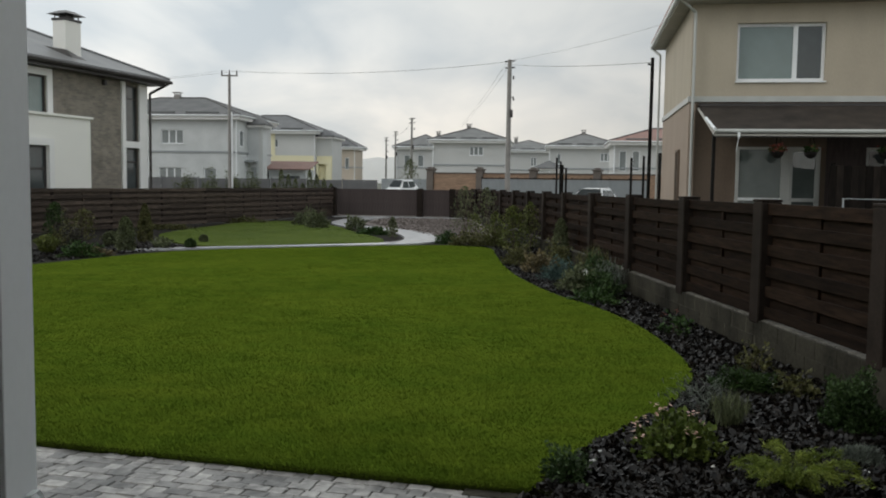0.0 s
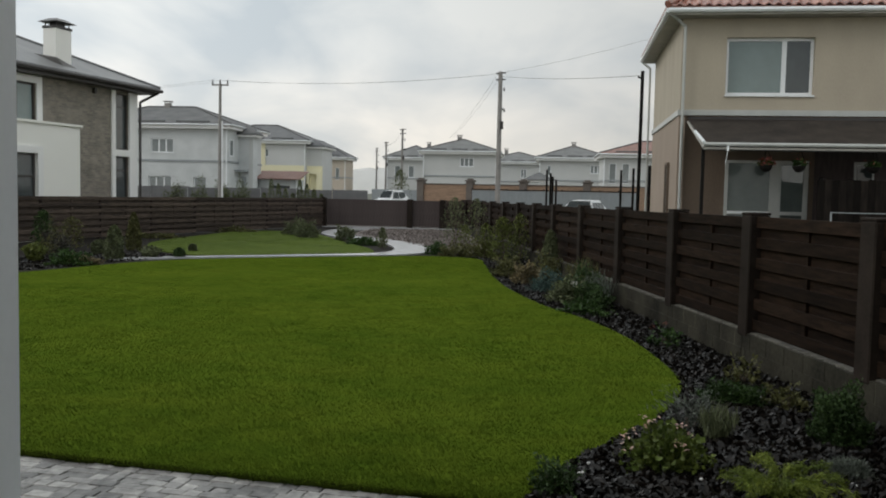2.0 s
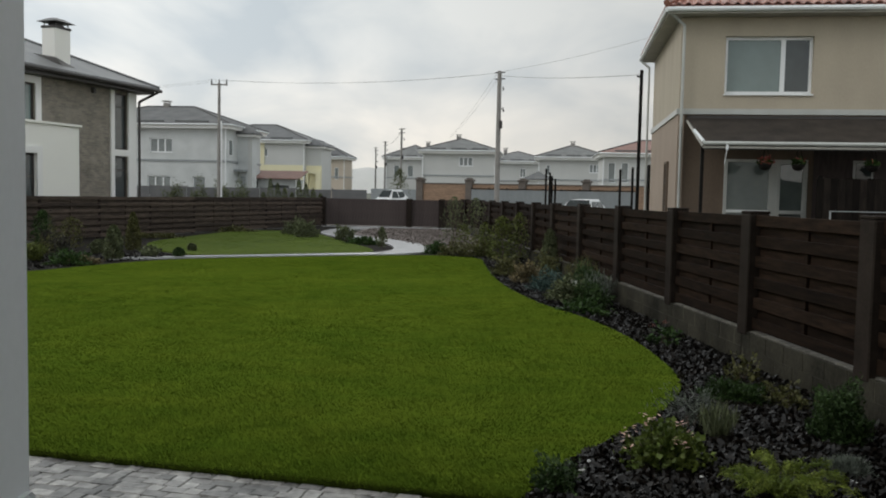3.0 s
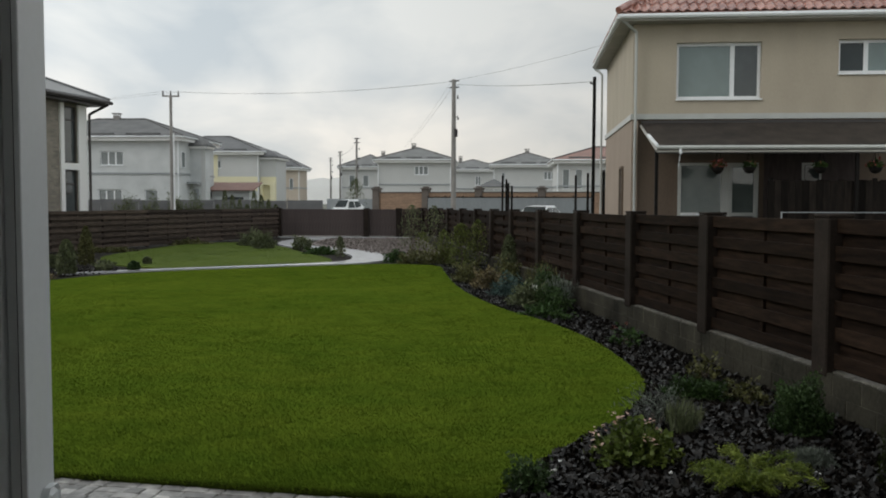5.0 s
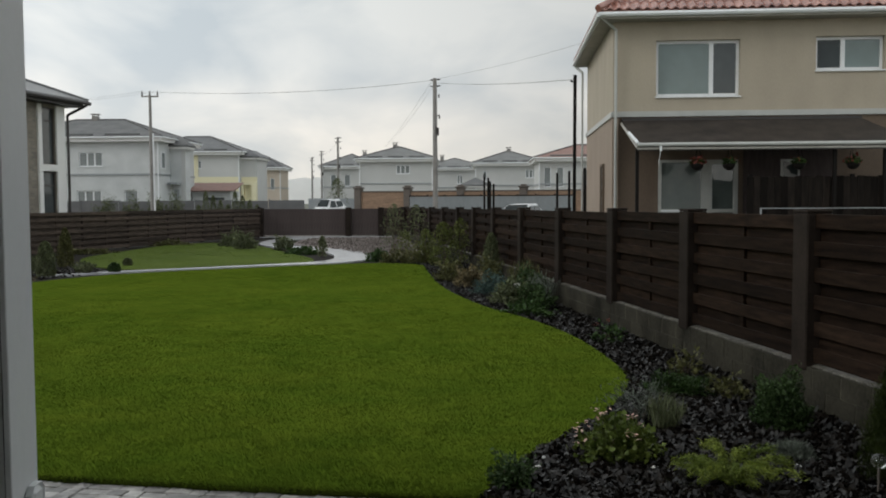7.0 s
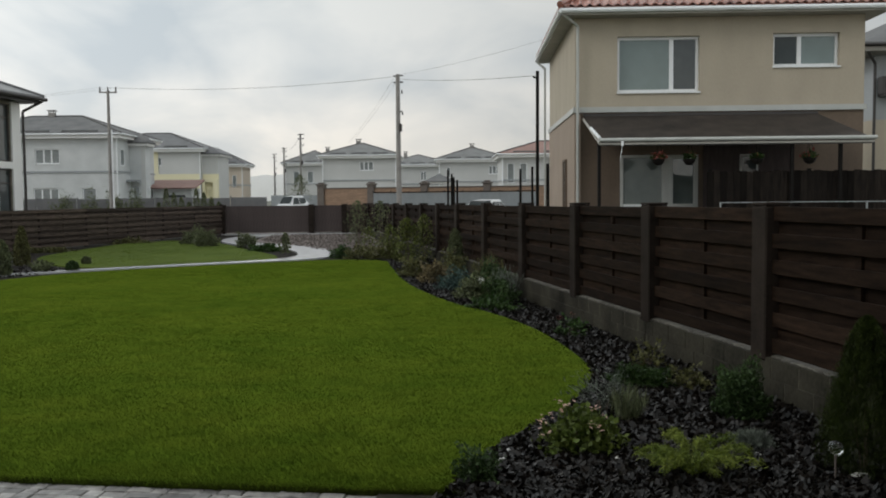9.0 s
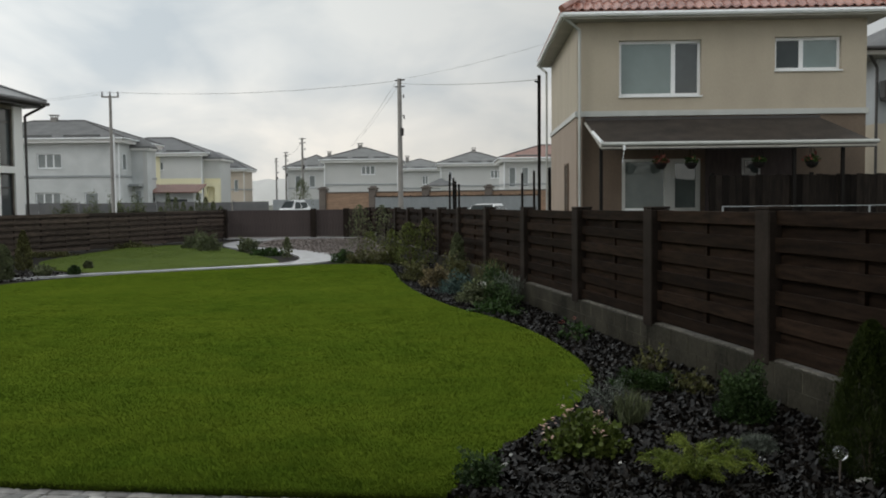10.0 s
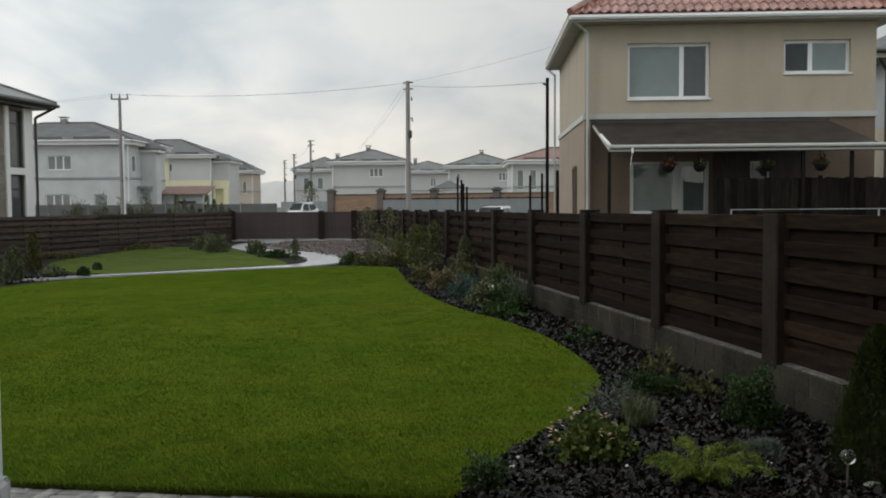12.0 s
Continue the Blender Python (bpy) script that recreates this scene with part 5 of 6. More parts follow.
ridge_caps(dh, -6.75, DL + 0.68, -0.62, DD + 0.62, 5.59, 2.15, M["wet_roof"], 0.06)
part("gutter", rodded((-6.7, -0.66, 5.47), (DL + 0.72, -0.66, 5.47), 0.07), M["dark_trim"], dh, "dark gutter")
part("downpipe", rod(rodded((DL + 0.12, -0.1, 0), (DL + 0.12, -0.1, 5.0), 0.05), (DL + 0.12, -0.1, 5.0), (DL + 0.62, -0.6, 5.42), 0.05), M["dark_trim"], dh, "dark downpipe")
part("wall_lamp", boxed(4.0, 4.12, -0.14, 0.0, 5.05, 5.25, 0.01), M["dark_trim"], dh, "small dark wall lamp")
# corner bay of tall windows with white surround
bay = part("corner_bay", boxed(5.02, 5.22, -0.07, 0.0, -0.1, 5.30), M["white"], dh, "white surround of the tall corner windows")
part("pier", boxed(6.03, 6.50, -0.07, 0.0, -0.1, 5.30), M["white"], bay)
part("spandrel", boxed(5.22, 6.03, -0.07, 0.0, 2.88, 3.12), M["white"], bay)
window(dh, Matrix(), 5.23, 6.02, 3.13, 5.20, (), "dark_trim", ("net",), bars=(4.72,), sill=False)
window(dh, Matrix(), 5.23, 6.02, 0.4, 2.87, (), "dark_trim", ("net",), bars=(2.35,), sill=False)
# Pale pane colour here stands in for sky reflected in the glass.
window(dh, Matrix(), -0.2, 1.28, 3.76, 5.06, (0.5,), "dark_trim", ("blind_sheen", "blind_sheen"), surround=0.24, sill=False)
part("white_bay", boxed(-6, 1.93, -0.98, -0.003, -0.1, 3.66), M["offwhite"], dh, "cream rendered flat-roofed bay")
part("bay_front", plate(-6, 1.93, -0.1, 3.66, [(-1.75, -0.02, 0.4, 2.72)], -1.2, -0.98), M["offwhite"], dh)
part("bay_cornice", boxed(-6, 2.0, -1.27, 0.0, 3.662, 3.74), M["offwhite"], dh)
window(dh, pose(0, -1.2, 0), -1.75, -0.02, 0.4, 2.72, (-0.9,), "dark_trim", ("net",), bars=(2.0,), surround=0.22, sill=False)
# wide rendered chimney with a metal hood
chm = part("chimney", boxed(2.58, 3.34, 0.3, 0.85, 5.5, 7.12, 0.015), M["offwhite"], dh, "cream rendered chimney")
part("chimney_band", boxed(2.56, 3.36, 0.28, 0.87, 7.12, 7.2), M["dark_trim"], chm)
hood = bmesh.new()
b0 = [hood.verts.new(p) for p in ((2.48, 0.16, 7.34), (3.44, 0.16, 7.34), (3.44, 1.0, 7.34), (2.48, 1.0, 7.34))]
b1 = [hood.verts.new(p) for p in ((2.75, 0.42, 7.48), (3.17, 0.42, 7.48), (3.17, 0.74, 7.48), (2.75, 0.74, 7.48))]
hood.faces.new(b0[::-1])
hood.faces.new(b1)
for k in range(4):
    hood.faces.new((b0[k], b0[(k + 1) % 4], b1[(k + 1) % 4], b1[k]))
part("chimney_hood", hood, M["dark_trim"], chm, "dark metal chimney hood")
for x in (2.66, 3.26):
    for y in (0.34, 0.81):
        part("hood_leg", rodded((x, y, 7.20), (x, y, 7.35), 0.02), M["dark_trim"], chm)
part("flue", boxed(2.78, 3.14, 0.42, 0.74, 7.20, 7.33), M["dark_trim"], chm)
cr2 = bmesh.new()
vs = [cr2.verts.new(p) for p in ((2.3, -0.35, 5.62), (3.3, -0.35, 5.62), (3.3, 1.2, 6.25), (1.9, 1.2, 6.25), (2.6, 0.3, 6.12))]
for f in ((0, 1, 4), (1, 2, 4), (2, 3, 4), (3, 0, 4), (3, 2, 1, 0)):
    cr2.faces.new([vs[k] for k in f])
part("chimney_cricket", cr2, M["dark_trim"], chm)

# ---- walls and fences of the street ----
brick_wall = thing("brick_boundary_wall", Matrix(), "orange brick boundary wall with dark pillars and caps", "wall")
bw = [(-0.73, 58.7), (2.52, 57.3), (5.88, 55.9), (9.71, 54.4), (13.6, 52.9), (17.5, 51.4)]
for x, y in bw:
    bm = boxed(-0.24, 0.24, -0.24, 0.24, -0.1, 2.55, 0.02)
    box(bm, -0.31, 0.31, -0.31, 0.31, 2.55, 2.66, 0.03)
    box(bm, -0.2, 0.2, -0.2, 0.2, 2.66, 2.76, 0.05)
    part("pillar", bm, M["brick_pillar"], brick_wall, "dark brown brick pillar", at=pose(x, y, 0, 0, 0, -22))
for (x0, y0), (x1, y1) in zip(bw, bw[1:]):
    ln = math.hypot(x1 - x0, y1 - y0)
    an = math.degrees(math.atan2(y1 - y0, x1 - x0))
    part("brickwork", boxed(-ln / 2 + 0.24, ln / 2 - 0.24, -0.12, 0.12, -0.1, 2.32), M["brick_orange"], brick_wall, at=pose((x0 + x1) / 2, (y0 + y1) / 2, 0, 0, 0, an))
    part("coping", boxed(-ln / 2 + 0.25, ln / 2 - 0.25, -0.17, 0.17, 2.322, 2.40, 0.01), M["brick_pillar"], brick_wall, at=pose((x0 + x1) / 2, (y0 + y1) / 2, 0, 0, 0, an))
sheet = thing("sheet_metal_fence", Matrix(), "pale grey profiled sheet metal fence", "fence")
for k in range(9):
    s = k / 9
    x, y = 2.4 + 9.2 * s, 52.2 - 3.3 * s
    bm = bmesh.new()
    line = [(j * 0.0903, -0.009 * (j % 4 in (1, 2))) for j in range(13)]
    rows = [[bm.verts.new((u, v + o, z)) for u, v in line] for o, z in ((0, 0.1), (0, 1.98), (0.012, 1.98), (0.012, 0.1))]
    for r0, r1 in zip(rows, rows[1:] + rows[:1]):
        for j in range(12):
            bm.faces.new((r0[j], r0[j + 1], r1[j + 1], r1[j]))
    part("sheet", bm, M["sheet_blue"], sheet, at=pose(x, y, 0, 0, 0, -19.7))
    part("post", boxed(-0.03, 0.03, 0.014, 0.07, -0.1, 2.1), M["black"], sheet, at=pose(x, y, 0, 0, 0, -19.7))
part("top_rail", boxed(0, 9.78, -0.03, 0.03, 1.99, 2.05), M["black"], sheet, at=pose(2.4, 52.2, 0, 0, 0, -19.7))
street_fence = thing("street_fence", Matrix(), "low dark grey fence across the street", "fence")
for k in range(8):
    x = -24 + k * 2.45
    part("panel", boxed(0, 2.36, -0.03, 0.03, 0.0, 1.80 + 0.03 * (k % 3), 0.01), M["dark_fence"], street_fence, at=pose(x, 59.6 + 0.08 * (x + 20), 0, 0, 0, 4.5))
    part("post", boxed(-0.07, 0.0, -0.06, 0.06, -0.1, 1.92), M["dark_fence"], street_fence, at=pose(x, 59.6 + 0.08 * (x + 20), 0, 0, 0, 4.5))
part("gate_panel", boxed(0, 3.6, -0.03, 0.03, 0.0, 1.95, 0.01), M["grey_sheet"], street_fence, "grey sheet gate", at=pose(-4.4, 63.5, 0, 0, 0, 2))
rust_roof = thing("shed", pose(-14.2, 71.5, 0, 0, 0, YAW), "low shed with a rusty red roof", "shed")
part("wall", boxed(0, 3.1, 0, 2.4, -0.1, 2.6), M["grey_wall"], rust_roof)
shed_roof = part("roof", boxed(-0.45, 3.6, -0.03, 2.75, -0.04, 0.04, 0.01), M["pale_red_roof"], rust_roof, "rusty red corrugated sheet roof", at=pose(0, -0.5, 2.62, 14))
for k in range(14):
    part("ridge", rodded((-0.4 + 0.3 * k, -0.03, 0.05), (-0.4 + 0.3 * k, 2.75, 0.05), 0.035, n=5), M["pale_red_roof"], shed_roof)
# Flat dark sheet on the wall stands for shade inside the shed.
part("doorway", boxed(0.9, 2.6, -0.03, -0.003, 0.0, 2.1), M["net"], rust_roof, "flat dark sheet for the shade in the shed front")
gazebo = thing("gazebo", pose(7.25, 68.0, 0, 0, 0, YAW), "small pale garden pavilion with a green-grey hipped roof", "gazebo")
part("roof", hip(-0.2, 2.3, -0.2, 2.3, 2.98, 0.6, 0.08), M["slate_roof"], gazebo)
part("fascia", boxed(-0.12, 2.22, -0.12, 2.22, 2.78, 2.898), M["white"], gazebo)
for x in (0.0, 2.1):
    for y in (0.0, 2.1):
        part("post", boxed(x - 0.06, x + 0.06, y - 0.06, y + 0.06, -0.1, 2.778), M["white"], gazebo)
part("back_panel", boxed(0.07, 2.03, 2.06, 2.12, 0.0, 2.6), M["light_wall"], gazebo)
solid("street", poly(bmesh.new(), [(-40, 47), (40, 44), (40, 49), (3, 50), (-4, 58), (-40, 58)], -0.06), M["gravel"], "wet unpaved street behind the gate", "road", kind="structure")

# bare steel posts in the neighbouring plot
steel = thing("steel_post", pose(4.47, 33.8, 0), "bare black steel fence post standing upright", "post", "bare steel posts")
part("tube", boxed(-0.035, 0.035, -0.035, 0.035, -0.1, 2.75), M["black"], steel)
for x, y, h in ((4.62, 33.8, 0.95), (4.70, 33.8, 0.9), (4.85, 33.9, 0.86), (6.75, 31.0, 0.98), (7.05, 30.4, 1.0), (7.28, 29.4, 1.02), (7.42, 29.6, 1.03)):
    c = copy_thing(steel, pose(x, y, 0))
    c.scale.z = h
mast = thing("mast", pose(7.04, 29.6, 0), "tall thin black steel mast", "mast")
part("tube", rodded((0, 0, -0.1), (0.02, 0, 6.0), 0.06), M["black"], mast)
part("insulator", rodded((0.02, 0, 5.75), (-0.14, 0, 5.80), 0.03), M["black"], mast)

# ---- utility poles and cables ----


def utility_pole(x, y, h, r, arms, label):
    p = thing("utility_pole", pose(x, y, 0), label, "utility pole", "utility poles")
    part("shaft", rodded((0, 0, -0.1), (0.0, 0, h), r, r * 0.72), M["pole"], p)
    if arms:
        part("conduit", rodded((r + 0.05, -0.05, 0), (r + 0.03, -0.05, h * 0.72), 0.05), M["upvc"], p, "white plastic conduit")
        part("crossarm", boxed(-0.5, 0.5, -0.04, 0.04, h - 0.12, h - 0.04), M["pole"], p)
        for s in (-0.45, 0.0, 0.45):
            part("insulator", rodded((s, 0, h - 0.04), (s, 0, h + 0.24), 0.05, 0.03), M["dark_trim"], p)
    else:
        for z in (h - 0.1, h - 0.45):
            part("bracket", rodded((-0.25, 0, z), (0.3, 0, z + 0.04), 0.035), M["dark_trim"], p)
        part("insulator", rodded((0.22, 0, h - 1.05), (0.22, 0, h - 0.85), 0.045, 0.03), M["dark_trim"], p)
        part("insulator", rodded((0.24, 0, h * 0.74), (0.24, 0, h * 0.74 + 0.16), 0.05, 0.03), M["dark_trim"], p)
        part("bracket", rodded((0, 0, h * 0.75), (0.26, 0, h * 0.765), 0.025), M["dark_trim"], p)
        part("junction_box", boxed(0.04, 0.2, -0.16, 0.02, h * 0.63, h * 0.68), M["dark_trim"], p)
    return p


utility_pole(-12.98, 53.45, 8.1, 0.115, True, "grey concrete utility pole with a crossarm")
utility_pole(3.63, 48.07, 8.45, 0.155, False, "tall grey utility pole with cable brackets")
utility_pole(-2.7, 76.3, 7.3, 0.12, False, "grey utility pole further along the street")
utility_pole(-5.23, 96.8, 7.3, 0.12, False, "distant grey pole along the street")
utility_pole(-7.27, 112.2, 7.4, 0.12, False, "distant grey pole along the street")


def cable(a, b, sag, r=0.016):
    a, b = Vector(a), Vector(b)
    cu = bpy.data.curves.new("cable", "CURVE")
    cu.dimensions, cu.bevel_depth, cu.bevel_resolution = "3D", r, 1
    sp = cu.splines.new("POLY")
    sp.points.add(16)
    for k in range(17):
        s = k / 16
        p = a.lerp(b, s)
        p.z -= sag * 4 * s * (1 - s)
        sp.points[k].co = (*p, 1)
    ob = new("cable", cu)
    cu.materials.append(M["pole"])
    tagged(ob, "thin grey overhead cable between poles", "cable", "overhead cables")


for dx in (-0.5, 0.5):
    cable((-12.98 + dx, 53.45, 8.3), (3.63, 48.07, 8.35), 0.35, 0.0055)
    cable((-12.98 + dx, 53.45, 8.3), (-32, 58, 7.4), 0.3, 0.005)
cable((3.63, 48.07, 8.2), (7.04, 29.6, 5.85), 0.12, 0.011)
cable((3.63, 48.07, 8.4), (11.5, 36, 9.1), 0.2, 0.006)
cable((3.50, 48.07, 8.35), (1.70, 91.0, 7.5), 0.25, 0.007)
cable((3.50, 48.07, 7.95), (1.75, 91.0, 7.4), 0.25, 0.007)
cable((-2.7, 76.3, 7.1), (-5.23, 96.8, 7.1), 0.5, 0.012)

# ---- cars ----


def car(at, label, mat="car_paint"):
    c = thing("car", at, label, "car", "parked cars")
    prof = [(-2.15, 0.35), (-2.2, 0.7), (-2.05, 0.98), (-1.2, 1.05), (-0.45, 1.5), (0.9, 1.55), (1.75, 1.1), (2.1, 1.0), (2.2, 0.6), (2.1, 0.33)]
    bm = bmesh.new()
    rings = []
    for y, s in ((-0.86, 0.93), (-0.80, 1.0), (0.80, 1.0), (0.86, 0.93)):
        rings.append([bm.verts.new((x * (s if z > 0.4 else 1), y * (0.74 if z > 1.3 else 1), 0.33 + (z - 0.33) * s)) for x, z in prof])
    for a, b in zip(rings, rings[1:]):
        for k in range(len(prof)):
            j = (k + 1) % len(prof)
            bm.faces.new((a[k], a[j], b[j], b[k]))
    bm.faces.new(rings[0][::-1])
    bm.faces.new(rings[-1])
    bmesh.ops.recalc_face_normals(bm, faces=bm.faces)
    part("body", bm, M[mat], c, smooth=False)
    for sy in (-1, 1):
        for x0, x1 in ((-0.72, 0.2), (0.28, 1.2)):
            w = bmesh.new()
            y = sy * 0.80
            vs = [w.verts.new(p) for p in ((x0 - 0.15 * (x0 < 0), y, 1.08), (x1 + 0.2 * (x1 > 1), y, 1.08), (x1 - 0.05, y * 0.80, 1.44), (x0 + 0.22 * (x0 < 0), y * 0.80, 1.44))]
            w.faces.new(vs if sy < 0 else vs[::-1])
            got = bmesh.ops.extrude_face_region(w, geom=list(w.faces))
            for v in got["geom"]:
                if isinstance(v, bmesh.types.BMVert):
                    v.co.y += sy * 0.03
            part("side_window", w, M["glass"], c)
    wsc = bmesh.new()
    vs = [wsc.verts.new(p) for p in ((-1.12, -0.68, 1.09), (-1.12, 0.68, 1.09), (-0.52, 0.56, 1.47), (-0.52, -0.56, 1.47))]
    wsc.faces.new(vs)
    bmesh.ops.translate(wsc, vec=(-0.035, 0, 0.03), verts=wsc.verts)
    got = bmesh.ops.extrude_face_region(wsc, geom=list(wsc.faces))
    part("windscreen", wsc, M["glass"], c)
    for x in (-1.35, 1.35):
        for y in (-0.8, 0.8):
            wh = part("wheel", rodded((x, y - 0.1, 0.32), (x, y + 0.1, 0.32), 0.32, n=16), M["rubber"], c)
            part("rim", rodded((x, y - 0.11, 0.32), (x, y + 0.11, 0.32), 0.19, n=12), M["grey_sheet"], wh)
    for y in (-0.62, 0.62):
        part("headlight", boxed(-2.22, -2.12, y - 0.16, y + 0.16, 0.66, 0.80, 0.02), M["glass"], c)
    return c


car(pose(7.45, 42.6, -0.075, 0, 0, 62), "white parked car behind the board fence").scale = (0.9, 0.92, 1.06)
car(pose(-2.85, 61.4, -0.075, 0, 0, 48), "white parked car by the street gate").scale = (0.62, 0.8, 1.28)

# ---- plants ----


def leaf_cloud(name, n, size, fn, seed, elong=1.7, up=0.0):
    """n small folded leaves; fn(rng, n) gives places and outward ways."""
    rng = np.random.default_rng(seed)
    p, out = fn(rng, n)
    n = len(p)
    a = out + rng.normal(0, 0.7, (n, 3)) + np.array([0, 0, up])
    a /= np.linalg.norm(a, axis=1, keepdims=True) + 1e-9
    b = np.cross(a, rng.normal(0, 1, (n, 3)))
    b /= np.linalg.norm(b, axis=1, keepdims=True) + 1e-9
    s = (size * rng.uniform(0.6, 1.35, n))[:, None]
    w = s / elong
    c = np.cross(a, b)
    v = np.stack([p - a * s * 0.5, p + b * w * 0.5 + c * w * 0.15, p + a * s * 0.5, p - b * w * 0.5 + c * w * 0.15], 1)
    return quads(name, v.reshape(-1, 3), 4)


def dome(rx, ry, h, lump=0.25, hollow=0.45, k=5):
    """Places in an uneven bushy dome."""
    def fn(rng, n):
        d = rng.normal(0, 1, (n, 3))
        d[:, 2] = np.abs(d[:, 2])
        d /= np.linalg.norm(d, axis=1, keepdims=True)
        ph = rng.uniform(0, 6.28, 6)
        bump = 1 + lump * (np.sin(k * d[:, 0] + ph[0]) * np.sin(k * d[:, 1] + ph[1]) + 0.6 * np.sin(2.3 * k * d[:, 2] + ph[2] + 3 * d[:, 0]))
        r = bump * (hollow + (1 - hollow) * rng.random(n) ** 0.5) * rng.uniform(0.9, 1.12, n)
        p = d * r[:, None] * np.array([rx, ry, h])
        p[:, 2] = np.abs(p[:, 2])
        return p, d
    return fn


def orb(rad):
    """Places in a clipped ball that touches the ground."""
    def fn(rng, n):
        d = rng.normal(0, 1, (n, 3))
        d /= np.linalg.norm(d, axis=1, keepdims=True)
        p = d * (rad * rng.uniform(0.7, 1.06, n))[:, None] + np.array([0, 0, rad * 0.9])
        p[:, 2] = np.abs(p[:, 2])
        return p, d
    return fn


def cone(r, h, lump=0.15, taper=3.0):
    """Places in a slender upright conifer."""
    def fn(rng, n):
        t = rng.random(n) ** 0.85
        a = rng.uniform(0, 6.283, n)
        rad = r * (0.86 + 0.14 * np.sin(np.pi * np.clip(t * 1.4, 0, 1))) * (1 + lump * np.sin(5 * a + 9 * t) + 0.08 * np.sin(11 * a - 17 * t))
        rad *= 0.55 + 0.45 * rng.random(n) ** 0.4
        rad = rad * np.sqrt(1 - t ** taper) * rng.normal(1, 0.09, n)
        p = np.c_[rad * np.cos(a), rad * np.sin(a), 0.03 + t * h]
        return p, np.c_[np.cos(a) * 0.5, np.sin(a) * 0.5, np.full(n, 0.8)]
    return fn


def sprays(count, length, rise, spread=0.35):
    """Places along arching shoots that spread from the middle."""
    def fn(rng, n):
        a, ln = (np.arange(count) + rng.random(count)) * 6.283 / count, length * rng.uniform(0.5, 1.15, count)
        rs = rise * rng.uniform(0.5, 1.2, count)
        i = rng.integers(0, count, n)
        s = rng.random(n) ** 0.7
        off = rng.normal(0, spread * 0.1, (n, 3)) * (0.4 + s[:, None])
        p = np.c_[np.cos(a[i]) * ln[i] * s, np.sin(a[i]) * ln[i] * s, rs[i] * np.sin(s * 2.2)] + off
        p[:, 2] = np.abs(p[:, 2]) + 0.01
        return p, np.c_[np.cos(a[i]), np.sin(a[i]), 0.6 - s]
    return fn


def blades(rad, h):
    """Places of a tuft of upright blades."""
    def fn(rng, n):
        a, q = rng.uniform(0, 6.283, n), rng.random(n) ** 0.5
        z = rng.random(n)
        p = np.c_[np.cos(a) * q * rad * (0.35 + 0.65 * z), np.sin(a) * q * rad * (0.35 + 0.65 * z), z * h * (1.05 - 0.4 * q)]
        return p, np.c_[np.cos(a) * 0.3, np.sin(a) * 0.3, np.ones(n)]
    return fn


def stems(n, rx, h, seed, r=0.008):
    rng = random.Random(seed)
    bm = bmesh.new()
    for _ in range(n):
        a, q = rng.uniform(0, 6.283), rng.uniform(0.1, 0.8)
        rod(bm, (0.1 * rx * math.cos(a), 0.1 * rx * math.sin(a), -0.03), (q * rx * math.cos(a), q * rx * math.sin(a), h * rng.uniform(0.55, 0.85)), r, r * 0.4, n=5)
    return bm


def plant(name, x, y, leaf, fn, n, size, label, category, elong=1.7, up=0.0, stem=(7, 0.12, 0.18), group="", flowers=None, rot=0):
    seed = int(abs(x * 131 + y * 37) * 10) % 9973
    p = thing(name, pose(x, y, float(bed_z(x, y)), 0, 0, rot), label, category, group)
    tagged(part("stems", stems(*stem, seed), M["bark"], p), kind="stuff")
    part("foliage", leaf_cloud("foliage", n, size, fn, seed, elong, up), LEAF[leaf], p)
    if flowers:
        mat, count, spots, fs = flowers
        rng = np.random.default_rng(seed + 1)
        v = []
        for cx, cy, cz in spots:
            for _ in range(count):
                a = rng.uniform(0, 6.283)
                d = np.array([math.cos(a), math.sin(a), rng.uniform(-0.1, 0.6)])
                s = np.array([-math.sin(a), math.cos(a), 0])
                o = np.array([cx, cy, cz]) + rng.normal(0, fs * 0.5, 3)
                v += [o, o + d * fs * 0.5 + s * fs * 0.3, o + d * fs, o + d * fs * 0.5 - s * fs * 0.3]
        part("blossom", quads("blossom", np.array(v), 4), M[mat], p)
    return p


# near bed
plant("geranium", 1.62, 5.62, "geranium", dome(0.27, 0.25, 0.25, 0.24, 0.3), 1500, 0.046, "bushy green plant with pale pink blossom", "flowering plant", 1.25, 0.3, (14, 0.25, 0.22),
      flowers=("petal", 7, [(-0.12, -0.02, 0.27), (-0.19, 0.05, 0.24), (-0.24, 0.0, 0.20), (0.04, -0.19, 0.21), (0.09, -0.2, 0.20), (-0.03, 0.12, 0.28), (-0.09, 0.14, 0.29),
                            (0.12, 0.10, 0.26), (-0.25, -0.06, 0.14), (0.2, 0.02, 0.2)], 0.033))
plant("juniper", 2.16, 5.0, "yellow", sprays(30, 0.36, 0.15, 0.11), 7500, 0.042, "low spreading yellow-green juniper", "juniper", 8.0, 0.2, (10, 0.3, 0.1))
plant("lavender", 2.78, 5.5, "grey", dome(0.17, 0.15, 0.12, 0.1), 2600, 0.05, "small grey-green rounded lavender tuft", "lavender", 9, 0.8, (4, 0.06, 0.08))
plant("boxwood", 3.17, 6.42, "box", dome(0.22, 0.21, 0.44, 0.2, 0.35), 6500, 0.034, "rounded dark green shrub against the plinth", "shrub", 2.4, 0.1, (8, 0.2, 0.3))
plant("creeping_juniper", 2.72, 7.55, "deep", dome(0.30, 0.22, 0.17, 0.25), 3600, 0.045, "low dark green creeping juniper", "juniper", 4.5)
